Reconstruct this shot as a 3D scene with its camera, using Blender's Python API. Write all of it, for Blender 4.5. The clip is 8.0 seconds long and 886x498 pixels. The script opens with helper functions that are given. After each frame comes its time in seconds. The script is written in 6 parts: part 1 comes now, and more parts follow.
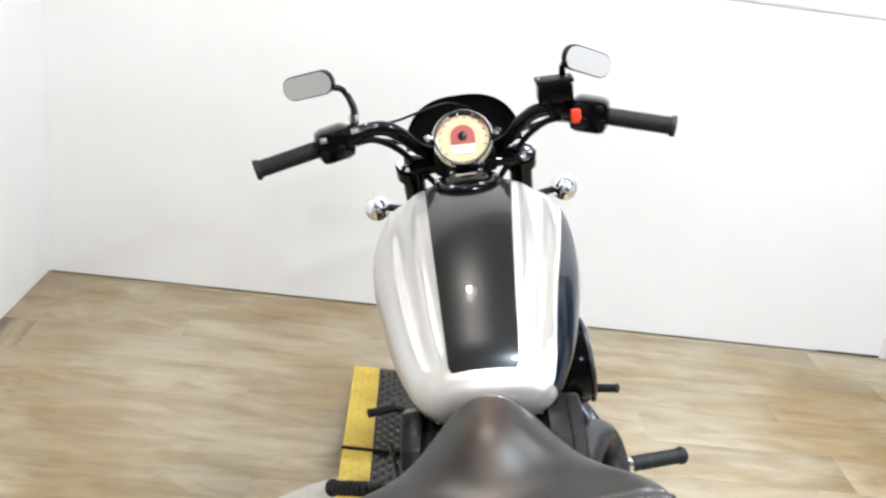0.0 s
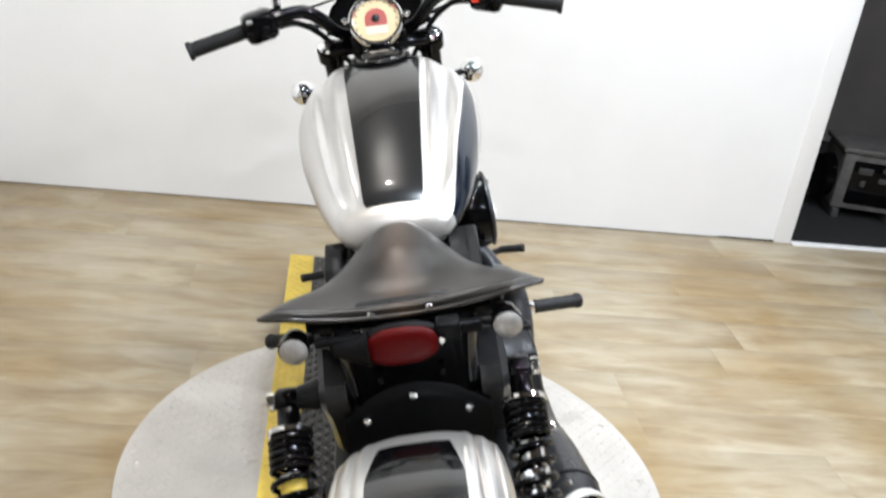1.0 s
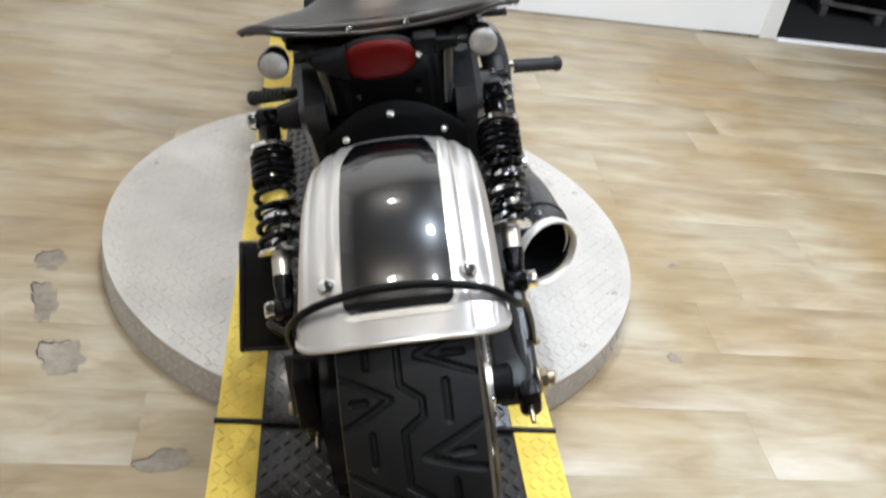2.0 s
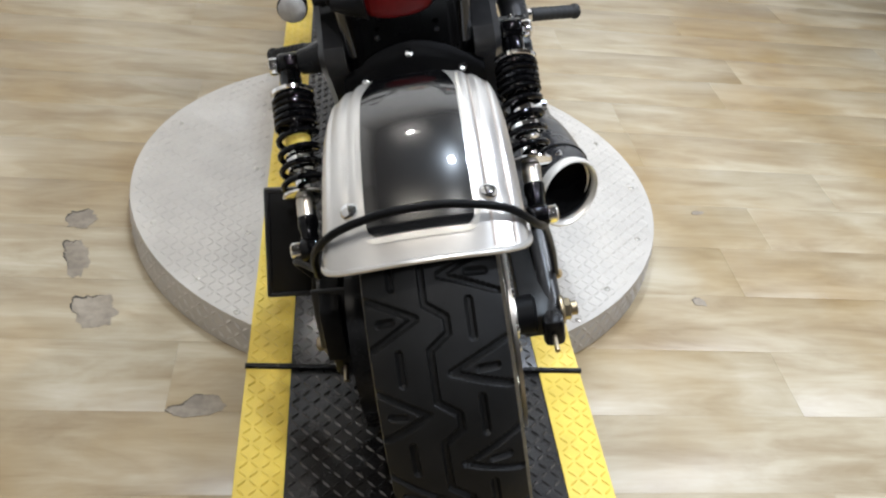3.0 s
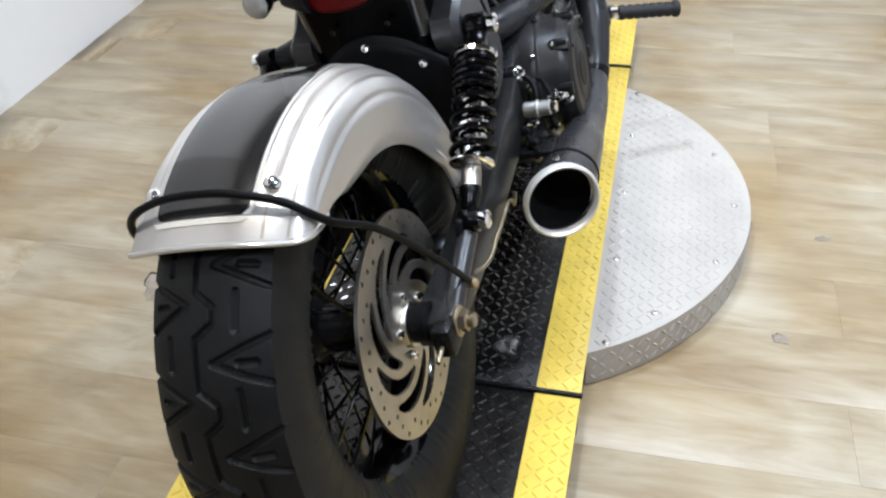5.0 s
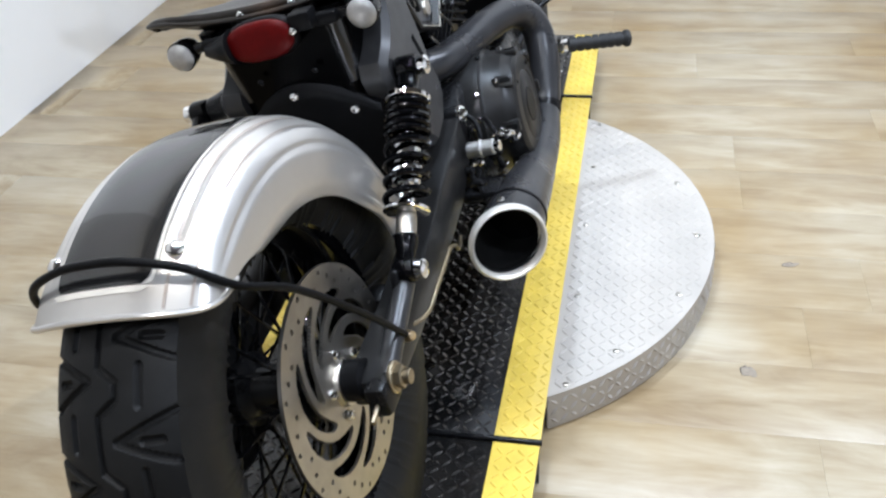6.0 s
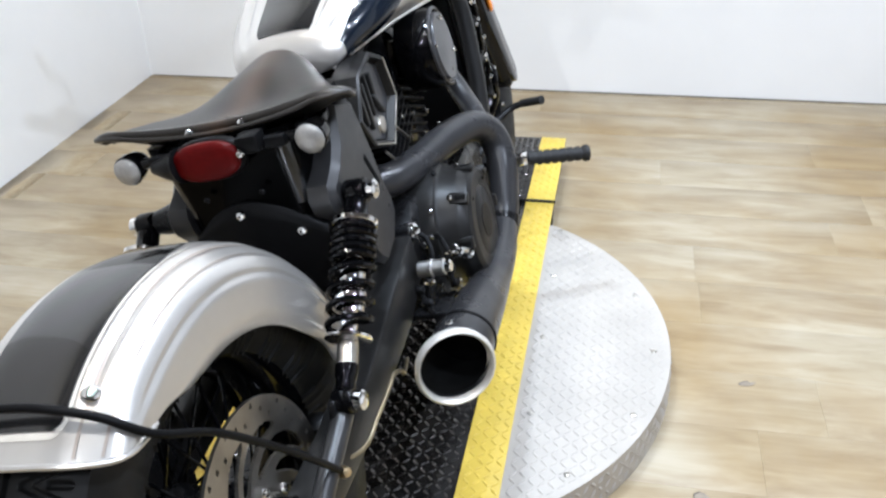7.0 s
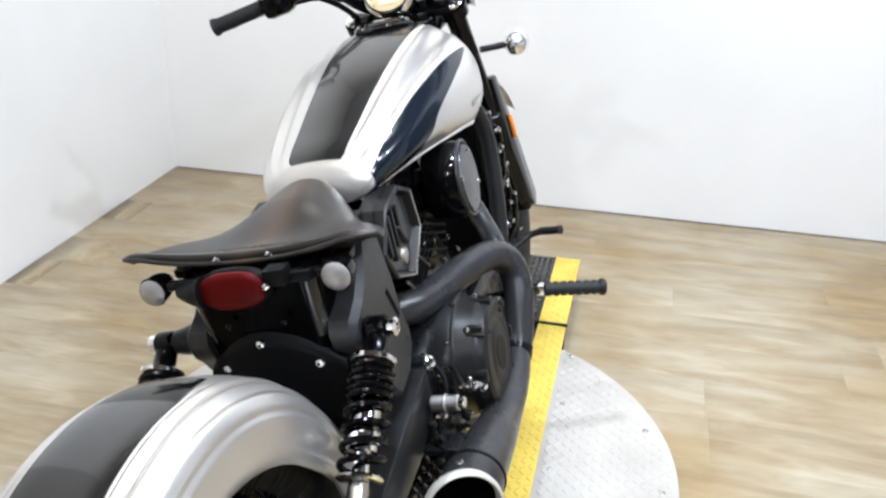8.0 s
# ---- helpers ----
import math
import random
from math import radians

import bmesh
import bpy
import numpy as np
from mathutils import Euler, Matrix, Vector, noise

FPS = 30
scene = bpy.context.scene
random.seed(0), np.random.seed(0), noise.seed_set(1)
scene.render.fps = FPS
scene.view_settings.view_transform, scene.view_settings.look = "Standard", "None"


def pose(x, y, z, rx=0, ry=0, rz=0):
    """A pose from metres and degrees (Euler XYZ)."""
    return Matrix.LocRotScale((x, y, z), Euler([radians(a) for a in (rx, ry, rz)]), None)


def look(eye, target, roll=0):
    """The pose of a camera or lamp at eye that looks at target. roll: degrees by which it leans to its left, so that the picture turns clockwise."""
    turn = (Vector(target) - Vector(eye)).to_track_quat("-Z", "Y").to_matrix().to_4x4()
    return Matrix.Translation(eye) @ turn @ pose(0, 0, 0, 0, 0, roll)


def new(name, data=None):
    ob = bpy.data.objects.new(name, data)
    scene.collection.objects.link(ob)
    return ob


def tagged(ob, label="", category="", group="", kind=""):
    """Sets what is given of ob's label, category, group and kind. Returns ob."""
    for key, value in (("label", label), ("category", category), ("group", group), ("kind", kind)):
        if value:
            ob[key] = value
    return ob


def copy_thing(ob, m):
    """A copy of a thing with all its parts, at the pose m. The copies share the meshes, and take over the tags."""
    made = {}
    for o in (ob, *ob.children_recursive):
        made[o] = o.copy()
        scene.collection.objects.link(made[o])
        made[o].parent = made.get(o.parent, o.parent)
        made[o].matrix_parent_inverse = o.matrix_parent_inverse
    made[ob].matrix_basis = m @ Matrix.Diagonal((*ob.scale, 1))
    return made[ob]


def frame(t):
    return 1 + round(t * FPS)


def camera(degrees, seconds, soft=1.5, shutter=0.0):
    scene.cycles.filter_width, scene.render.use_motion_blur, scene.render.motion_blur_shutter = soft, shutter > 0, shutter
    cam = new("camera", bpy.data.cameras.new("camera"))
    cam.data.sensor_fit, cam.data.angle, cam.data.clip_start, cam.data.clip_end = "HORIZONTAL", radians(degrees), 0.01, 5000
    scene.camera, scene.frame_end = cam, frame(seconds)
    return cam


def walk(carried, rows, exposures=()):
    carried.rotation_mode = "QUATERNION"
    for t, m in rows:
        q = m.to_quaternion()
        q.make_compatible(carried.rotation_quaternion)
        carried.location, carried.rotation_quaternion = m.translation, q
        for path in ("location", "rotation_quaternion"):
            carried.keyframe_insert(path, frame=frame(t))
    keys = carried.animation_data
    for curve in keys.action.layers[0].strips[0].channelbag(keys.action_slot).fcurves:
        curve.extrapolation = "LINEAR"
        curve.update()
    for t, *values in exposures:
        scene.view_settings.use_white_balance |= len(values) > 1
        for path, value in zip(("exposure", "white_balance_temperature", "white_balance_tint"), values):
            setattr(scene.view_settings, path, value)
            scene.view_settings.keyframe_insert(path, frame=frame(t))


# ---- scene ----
cam = camera(52.19, 8.0, soft=2.3, shutter=0.3)
PATH = [
    (0, (-0.254, -0.731, 1.447), (-0.125, 1.13, 0.728), 7.7),
    (0.5, (-0.188, -0.853, 1.437), (-0.022, 0.995, 0.691), 7.0),
    (1, (-0.21, -1.004, 1.4), (0.059, 0.796, 0.572), 7.7),
    (1.5, (-0.207, -1.098, 1.351), (0.089, 0.621, 0.373), 8.6),
    (2, (-0.192, -1.126, 1.286), (0.135, 0.478, 0.138), 10.3),
    (2.2, (-0.193, -1.137, 1.273), (0.126, 0.435, 0.078), 10.4),
    (3.3, (-0.179, -1.184, 1.249), (0.086, 0.398, 0.054), 7.3),
    (3.5, (-0.149, -1.19, 1.258), (0.037, 0.414, 0.078), 7.0),
    (3.7, (-0.087, -1.191, 1.264), (-0.102, 0.442, 0.11), 1.0),
    (4, (0.082, -1.176, 1.263), (-0.198, 0.402, 0.066), -0.8),
    (4.2, (0.188, -1.151, 1.252), (-0.159, 0.419, 0.062), 2.4),
    (5.3, (0.375, -1.09, 1.23), (-0.027, 0.452, 0.021), -4.2),
    (5.5, (0.387, -1.076, 1.228), (0.001, 0.473, 0.024), -4.4),
    (6, (0.428, -1.033, 1.222), (0.029, 0.551, 0.067), -4.9),
    (6.5, (0.455, -0.987, 1.237), (0.084, 0.635, 0.127), -4.5),
    (7, (0.461, -0.965, 1.27), (0.104, 0.717, 0.25), -2.0),
    (7.5, (0.452, -0.959, 1.305), (0.084, 0.772, 0.372), -0.9),
    (8, (0.434, -0.944, 1.34), (0.047, 0.826, 0.495), 1.5),
]
walk(cam, [(t, look(eye, target, roll)) for t, eye, target, roll in PATH],
     [(0.0, 0.42, 6100, 11), (1.0, 0.37, 6060, 11), (2.2, 0.25, 6000, 11), (4.2, 0.18, 5920, 11), (5.3, 0.27, 5750, 11), (6.5, 0.36, 5700, 11), (8.0, 0.40, 5880, 11)])

# ---- light ----
world = bpy.data.worlds.new("world")
scene.world = world
world.use_nodes = True
world.node_tree.nodes["Background"].inputs[0].default_value = (0.9, 0.95, 1.0, 1)
world.node_tree.nodes["Background"].inputs[1].default_value = 0.05

CEIL = 2.75
LAMPS = [  # x, y, watts, colour, cone in degrees (0: wide)
    # these five are placed from their highlights on the bike
    (-0.65, 1.55, 18, (1.0, 0.92, 0.80), 0),
    (0.40, 1.45, 22, (0.97, 0.97, 0.93), 0),
    (-0.06, 0.53, 104, (0.84, 0.93, 1.0), 92),
    (-0.72, -0.29, 26, (1.0, 0.88, 0.70), 0),
    (-0.07, -0.33, 40, (1.0, 0.95, 0.86), 0),
    # the rest are guessed, added to brighten the right and the rear
    (1.10, 0.70, 108, (0.94, 0.98, 1.03), 95),
    (1.60, 1.20, 72, (0.94, 0.98, 1.03), 0),
    (1.60, -0.40, 100, (0.94, 0.98, 1.03), 0),
    (1.10, -1.90, 50, (0.94, 0.98, 1.03), 0),
    (-0.35, -1.90, 52, (1.0, 0.97, 0.93), 0),
]


# ---- materials ----
def mat(name, color=(0.5, 0.5, 0.5), rough=0.5, metal=0.0, coat=0.0, var=0.0, scale=30.0, bump=0.0, bscale=200.0,
        rvar=0.0, color2=None, stretch=(1, 1, 1), spec=0.5, trans=0.0, ior=1.45, random_tone=0.0):
    """A principled surface with a two-scale noise in colour, roughness and relief."""
    m = bpy.data.materials.new(name)
    m.use_nodes = True
    nt = m.node_tree
    b = nt.nodes["Principled BSDF"]
    b.inputs["Base Color"].default_value = (*color, 1)
    b.inputs["Roughness"].default_value = rough
    b.inputs["Metallic"].default_value = metal
    b.inputs["Coat Weight"].default_value = coat
    b.inputs["Coat Roughness"].default_value = 0.028
    b.inputs["Specular IOR Level"].default_value = spec
    b.inputs["Transmission Weight"].default_value = trans
    b.inputs["IOR"].default_value = ior
    tc = nt.nodes.new("ShaderNodeTexCoord")
    mp = nt.nodes.new("ShaderNodeMapping")
    mp.inputs["Scale"].default_value = stretch
    nt.links.new(tc.outputs["Object"], mp.inputs["Vector"])

    def noise_at(s, detail=6.0, rgh=0.6):
        n = nt.nodes.new("ShaderNodeTexNoise")
        n.inputs["Scale"].default_value = s
        n.inputs["Detail"].default_value = detail
        n.inputs["Roughness"].default_value = rgh
        nt.links.new(mp.outputs[0], n.inputs["Vector"])
        return n.outputs["Fac"]

    if var or color2:
        c2 = color2 or tuple(min(1, c * (1 + var)) for c in color)
        c1 = color if color2 else tuple(c * (1 - var) for c in color)
        mixn = nt.nodes.new("ShaderNodeMath")
        mixn.operation = "ADD"
        nt.links.new(noise_at(scale), mixn.inputs[0])
        big = nt.nodes.new("ShaderNodeMath")
        big.operation = "MULTIPLY_ADD"
        nt.links.new(noise_at(scale * 0.13, 3.0), big.inputs[0])
        big.inputs[1].default_value = 1.0
        big.inputs[2].default_value = -0.5
        nt.links.new(big.outputs[0], mixn.inputs[1])
        ramp = nt.nodes.new("ShaderNodeValToRGB")
        ramp.color_ramp.elements[0].position, ramp.color_ramp.elements[1].position = 0.3, 0.7
        ramp.color_ramp.elements[0].color, ramp.color_ramp.elements[1].color = (*c1, 1), (*c2, 1)
        nt.links.new(mixn.outputs[0], ramp.inputs[0])
        out = ramp.outputs[0]
        if random_tone:
            info = nt.nodes.new("ShaderNodeObjectInfo")
            hsv = nt.nodes.new("ShaderNodeHueSaturation")
            mr = nt.nodes.new("ShaderNodeMapRange")
            mr.inputs["To Min"].default_value, mr.inputs["To Max"].default_value = 1 - random_tone, 1 + random_tone
            nt.links.new(info.outputs["Random"], mr.inputs["Value"])
            nt.links.new(mr.outputs[0], hsv.inputs["Value"])
            nt.links.new(out, hsv.inputs["Color"])
            out = hsv.outputs[0]
        nt.links.new(out, b.inputs["Base Color"])
    if rvar:
        mr = nt.nodes.new("ShaderNodeMapRange")
        mr.inputs["From Min"].default_value, mr.inputs["From Max"].default_value = 0.3, 0.7
        mr.inputs["To Min"].default_value, mr.inputs["To Max"].default_value = max(0.02, rough - rvar), rough + rvar
        nt.links.new(noise_at(scale * 0.6), mr.inputs["Value"])
        nt.links.new(mr.outputs[0], b.inputs["Roughness"])
    if bump:
        bp = nt.nodes.new("ShaderNodeBump")
        bp.inputs["Strength"].default_value = bump
        bp.inputs["Distance"].default_value = 0.002
        nt.links.new(noise_at(bscale), bp.inputs["Height"])
        nt.links.new(bp.outputs[0], b.inputs["Normal"])
    return m


def glow(name, color, strength):
    m = bpy.data.materials.new(name)
    m.use_nodes = True
    b = m.node_tree.nodes["Principled BSDF"]
    b.inputs["Base Color"].default_value = (*color, 1)
    b.inputs["Emission Color"].default_value = (*color, 1)
    b.inputs["Emission Strength"].default_value = strength
    return m


def wood_floor():
    """Pale oak vinyl: long grain along x, a tone of its own for each plank, darker smoky bands."""
    m = bpy.data.materials.new("oak_vinyl")
    m.use_nodes = True
    nt = m.node_tree
    b = nt.nodes["Principled BSDF"]
    tc = nt.nodes.new("ShaderNodeTexCoord")
    info = nt.nodes.new("ShaderNodeObjectInfo")
    off = nt.nodes.new("ShaderNodeVectorMath")
    off.operation = "MULTIPLY_ADD"
    comb = nt.nodes.new("ShaderNodeCombineXYZ")
    for k in range(3):
        nt.links.new(info.outputs["Random"], comb.inputs[k])
    nt.links.new(comb.outputs[0], off.inputs[0])
    off.inputs[1].default_value = (37.0, 21.0, 11.0)
    nt.links.new(tc.outputs["Object"], off.inputs[2])

    def grain(stretch, s, detail, dist=0.0):
        mp = nt.nodes.new("ShaderNodeMapping")
        mp.inputs["Scale"].default_value = stretch
        nt.links.new(off.outputs[0], mp.inputs["Vector"])
        n = nt.nodes.new("ShaderNodeTexNoise")
        n.inputs["Scale"].default_value = s
        n.inputs["Detail"].default_value = detail
        n.inputs["Roughness"].default_value = 0.6
        n.inputs["Distortion"].default_value = dist
        nt.links.new(mp.outputs[0], n.inputs["Vector"])
        return n.outputs["Fac"]

    wide = grain((1.7, 7.2, 1.0), 2.1, 7.0, 0.6)
    fine = grain((3.2, 40.0, 1.0), 3.0, 6.0, 0.3)
    ramp = nt.nodes.new("ShaderNodeValToRGB")
    e = ramp.color_ramp.elements
    e[0].position, e[0].color = 0.26, (*FLOOR_DARK, 1)
    e[1].position, e[1].color = 0.76, (*FLOOR_LIGHT, 1)
    mid = e.new(0.48)
    mid.color = (*FLOOR_MID, 1)
    add = nt.nodes.new("ShaderNodeMath")
    add.operation = "MULTIPLY_ADD"
    nt.links.new(fine, add.inputs[0])
    add.inputs[1].default_value = 0.24
    sub = nt.nodes.new("ShaderNodeMath")
    sub.operation = "ADD"
    nt.links.new(wide, sub.inputs[0])
    tone = nt.nodes.new("ShaderNodeMapRange")
    tone.inputs["To Min"].default_value, tone.inputs["To Max"].default_value = -0.185, -0.125
    nt.links.new(info.outputs["Random"], tone.inputs["Value"])
    nt.links.new(tone.outputs[0], sub.inputs[1])
    nt.links.new(sub.outputs[0], add.inputs[2])
    nt.links.new(add.outputs[0], ramp.inputs[0])
    # broad yellowed and bleached zones across the planks
    geo = nt.nodes.new("ShaderNodeNewGeometry")
    zone = nt.nodes.new("ShaderNodeTexNoise")
    zone.inputs["Scale"].default_value, zone.inputs["Detail"].default_value = 1.9, 4.0
    nt.links.new(geo.outputs["Position"], zone.inputs["Vector"])
    zr = nt.nodes.new("ShaderNodeValToRGB")
    zr.color_ramp.elements[0].position, zr.color_ramp.elements[0].color = 0.35, (0.78, 0.66, 0.47, 1)
    zr.color_ramp.elements[1].position, zr.color_ramp.elements[1].color = 0.60, (1.02, 1.02, 1.02, 1)
    nt.links.new(zone.outputs["Fac"], zr.inputs[0])
    mul = nt.nodes.new("ShaderNodeMix")
    mul.data_type, mul.blend_type = "RGBA", "MULTIPLY"
    mul.inputs[0].default_value = 1.0
    nt.links.new(ramp.outputs[0], mul.inputs[6])
    nt.links.new(zr.outputs[0], mul.inputs[7])
    nt.links.new(mul.outputs[2], b.inputs["Base Color"])
    rr = nt.nodes.new("ShaderNodeMapRange")
    rr.inputs["To Min"].default_value, rr.inputs["To Max"].default_value = 0.29, 0.42
    nt.links.new(wide, rr.inputs["Value"])
    nt.links.new(rr.outputs[0], b.inputs["Roughness"])
    bp = nt.nodes.new("ShaderNodeBump")
    bp.inputs["Strength"].default_value = 0.12
    bp.inputs["Distance"].default_value = 0.001
    nt.links.new(fine, bp.inputs["Height"])
    nt.links.new(bp.outputs[0], b.inputs["Normal"])
    return m


FLOOR_DARK, FLOOR_MID, FLOOR_LIGHT = (0.290, 0.225, 0.138), (0.395, 0.332, 0.226), (0.500, 0.448, 0.345)
M_FLOOR = wood_floor()
M_SUBFLOOR = mat("dark_underlay", (0.10, 0.08, 0.06), 0.8, var=0.2)
M_WALL = mat("white_wall_paint", (0.86, 0.86, 0.85), 0.55, var=0.02, scale=3, bump=0.06, bscale=160)
M_CEIL = mat("dark_ceiling_paint", (0.055, 0.048, 0.042), 0.8, var=0.06, scale=3)
M_BROWN = mat("grey_wall_paint", (0.10, 0.095, 0.09), 0.7, var=0.06, scale=3)
M_GREY = mat("reflection_tone_grey", (0.47, 0.46, 0.44), 0.7, var=0.05, scale=3)
M_TRIM = mat("white_trim", (0.86, 0.86, 0.85), 0.4, var=0.03, scale=9)
M_SEAM = mat("grey_seam_filler", (0.58, 0.585, 0.59), 0.6, var=0.1, scale=20)
# the store room's lack of light is painted into these two
M_DIM = mat("unlit_wall_grey", (0.135, 0.122, 0.112), 0.8, var=0.1, scale=4)
M_SHADE = mat("unlit_floor_black", (0.012, 0.012, 0.012), 0.85, var=0.2, scale=12)
M_SILVER = mat("silver_paint", (0.62, 0.598, 0.565), 0.33, 0.80, coat=0.5, var=0.015, scale=60)
M_GUNMETAL = mat("gunmetal_stripe", (0.010, 0.0095, 0.0092), 0.26, 0.0, coat=0.75, var=0.12, scale=90, spec=0.34)
M_BLUEBLACK = mat("blue_black_paint", (0.005, 0.008, 0.014), 0.2, 0.0, coat=0.35, spec=0.2, var=0.12, scale=90)
M_PIN = mat("pale_pinstripe_and_ridge", (0.74, 0.70, 0.62), 0.25, 0.3, coat=0.8, var=0.05, scale=50)
M_COPPER = mat("tan_crease_line", (0.42, 0.36, 0.31), 0.3, 0.4, coat=0.8, var=0.1, scale=50)
M_GLOSSBLACK = mat("gloss_black", (0.002, 0.002, 0.0023), 0.10, 0.0, coat=0.08, spec=0.18, var=0.2, scale=60, rvar=0.05)
M_SATIN = mat("satin_black_metal", (0.0065, 0.0065, 0.007), 0.28, 0.0, spec=0.20, var=0.25, scale=40, rvar=0.08, bump=0.05, bscale=500)
M_RAIL = mat("satin_black_frame", (0.022, 0.0217, 0.0222), 0.33, 0.0, spec=0.48, var=0.2, scale=40, rvar=0.06)
M_EXHAUST = mat("satin_grey_black_exhaust", (0.021, 0.0208, 0.0222), 0.30, 0.0, spec=0.48, var=0.15, scale=25, rvar=0.06)
M_COVER = mat("satin_grey_black_casting", (0.011, 0.0107, 0.0105), 0.36, 0.0, spec=0.30, var=0.15, scale=30, rvar=0.06, bump=0.05, bscale=600)
M_PANEL = mat("dull_grey_panel", (0.055, 0.055, 0.058), 0.32, 0.55, var=0.15, scale=25, rvar=0.06)
M_TAIL = mat("polished_black_plastic", (0.0012, 0.0012, 0.0013), 0.11, 0.0, spec=0.06, var=0.2, scale=50, rvar=0.04)
M_BEAD = mat("highlight_bead_black", (0.012, 0.0122, 0.013), 0.16, 0.0, coat=0.5, spec=0.6, var=0.1, scale=50, rvar=0.04)
M_PLASTIC = mat("black_plastic", (0.004, 0.004, 0.0044), 0.42, spec=0.11, var=0.2, scale=60, bump=0.1, bscale=700)
M_RUBBER = mat("tyre_rubber", (0.0065, 0.0065, 0.0064), 0.5, spec=0.24, var=0.25, scale=30, bump=0.2, bscale=500, rvar=0.1)
M_GRIP = mat("grip_rubber", (0.008, 0.008, 0.008), 0.65, var=0.2, scale=50, bump=0.1, bscale=700)
M_LEATHER = mat("black_leather", (0.012, 0.0106, 0.0094), 0.33, var=0.3, scale=14, bump=0.06, bscale=420, rvar=0.05, spec=0.75)
M_LEATHER.node_tree.nodes["Principled BSDF"].inputs["Specular Tint"].default_value = (1.0, 0.96, 0.92, 1)


def crest_wear_sheen(m, color, half):
    """Paints wear and sheen as another colour along the middle of the seat."""
    nt = m.node_tree
    b = nt.nodes["Principled BSDF"]
    old = b.inputs["Base Color"].links[0].from_socket
    tc = nt.nodes.new("ShaderNodeTexCoord")
    xyz = nt.nodes.new("ShaderNodeSeparateXYZ")
    nt.links.new(tc.outputs["Object"], xyz.inputs[0])
    size = nt.nodes.new("ShaderNodeMath")
    size.operation = "ABSOLUTE"
    nt.links.new(xyz.outputs["X"], size.inputs[0])
    n = nt.nodes.new("ShaderNodeTexNoise")
    n.inputs["Scale"].default_value, n.inputs["Detail"].default_value = 22.0, 5.0
    nt.links.new(tc.outputs["Object"], n.inputs["Vector"])
    ragged = nt.nodes.new("ShaderNodeMath")
    ragged.operation = "MULTIPLY_ADD"
    nt.links.new(n.outputs["Fac"], ragged.inputs[0])
    ragged.inputs[1].default_value = half * 0.9
    nt.links.new(size.outputs[0], ragged.inputs[2])
    fade = nt.nodes.new("ShaderNodeMapRange")
    fade.inputs["From Min"].default_value, fade.inputs["From Max"].default_value = half * 0.5, half * 1.8
    fade.inputs["To Min"].default_value, fade.inputs["To Max"].default_value = 0.8, 0.0
    nt.links.new(ragged.outputs[0], fade.inputs["Value"])
    mixed = nt.nodes.new("ShaderNodeMix")
    mixed.data_type = "RGBA"
    nt.links.new(fade.outputs[0], mixed.inputs[0])
    nt.links.new(old, mixed.inputs[6])
    mixed.inputs[7].default_value = (*color, 1)
    nt.links.new(mixed.outputs[2], b.inputs["Base Color"])


# brown crest: wear together with the sheen put into the colour
crest_wear_sheen(M_LEATHER, (0.055, 0.033, 0.021), 0.030)
M_NUT = mat("dull_steel_nut", (0.30, 0.25, 0.17), 0.35, 1.0, var=0.2, scale=60)
M_CHROME = mat("chrome", (0.82, 0.82, 0.82), 0.06, 1.0, var=0.03, scale=40, rvar=0.03)
M_STEEL = mat("brushed_steel", (0.55, 0.52, 0.46), 0.32, 1.0, var=0.12, scale=30, stretch=(1, 1, 1), rvar=0.08)
M_ROTOR = mat("worn_rotor_steel", (0.40, 0.375, 0.335), 0.36, 1.0, var=0.12, scale=30, rvar=0.08)
M_RING = mat("pale_machined_ring", (0.74, 0.71, 0.65), 0.42, 0.55, var=0.06, scale=60)
M_BRASS = mat("brass", (0.62, 0.48, 0.28), 0.3, 1.0, var=0.1, scale=80)
M_ALU = mat("aluminium", (0.60, 0.60, 0.59), 0.35, 1.0, var=0.1, scale=40, rvar=0.08)
M_PLATE = mat("aluminium_tread_plate", (0.49, 0.456, 0.408), 0.50, 0.24, var=0.08, scale=9, rvar=0.05, bump=0.08, bscale=120)
M_YELLOW = mat("yellow_paint", (0.72, 0.53, 0.085), 0.42, 0.0, var=0.12, scale=14, rvar=0.1, bump=0.06, bscale=200)
# worn lug tops, their colour lightened further for bright glints
M_LUG = mat("worn_glinting_lugs", (0.12, 0.112, 0.105), 0.22, 0.85, var=0.3, scale=40, rvar=0.08)
M_BLACKPLATE = mat("worn_black_plate", (0.007, 0.007, 0.007), 0.25, 0.2, color2=(0.017, 0.015, 0.013), scale=18, rvar=0.12)
M_RED = mat("red_lens", (0.068, 0.0020, 0.0020), 0.36, 0.0, spec=0.12, var=0.15, scale=120)
M_LENS = mat("clear_ribbed_lens", (0.36, 0.35, 0.335), 0.20, 0.4, var=0.12, scale=150, bump=0.3, bscale=500)
M_ORANGE = mat("amber_reflector", (0.85, 0.26, 0.02), 0.25, var=0.1, scale=90, bump=0.2, bscale=500)
M_CREAM = mat("cream_dial", (0.47, 0.375, 0.21), 0.4, var=0.04, scale=60)
M_DIALRED = mat("red_dial_sector", (0.27, 0.035, 0.026), 0.4, var=0.06, scale=60)
M_LCD = mat("lcd_grey", (0.50, 0.46, 0.36), 0.3, var=0.05, scale=80)
M_SWITCHRED = mat("red_switch_plastic", (0.75, 0.05, 0.02), 0.4, var=0.05, scale=60)
M_MIRROR = mat("mirror_glass", (0.9, 0.9, 0.9), 0.02, 1.0)
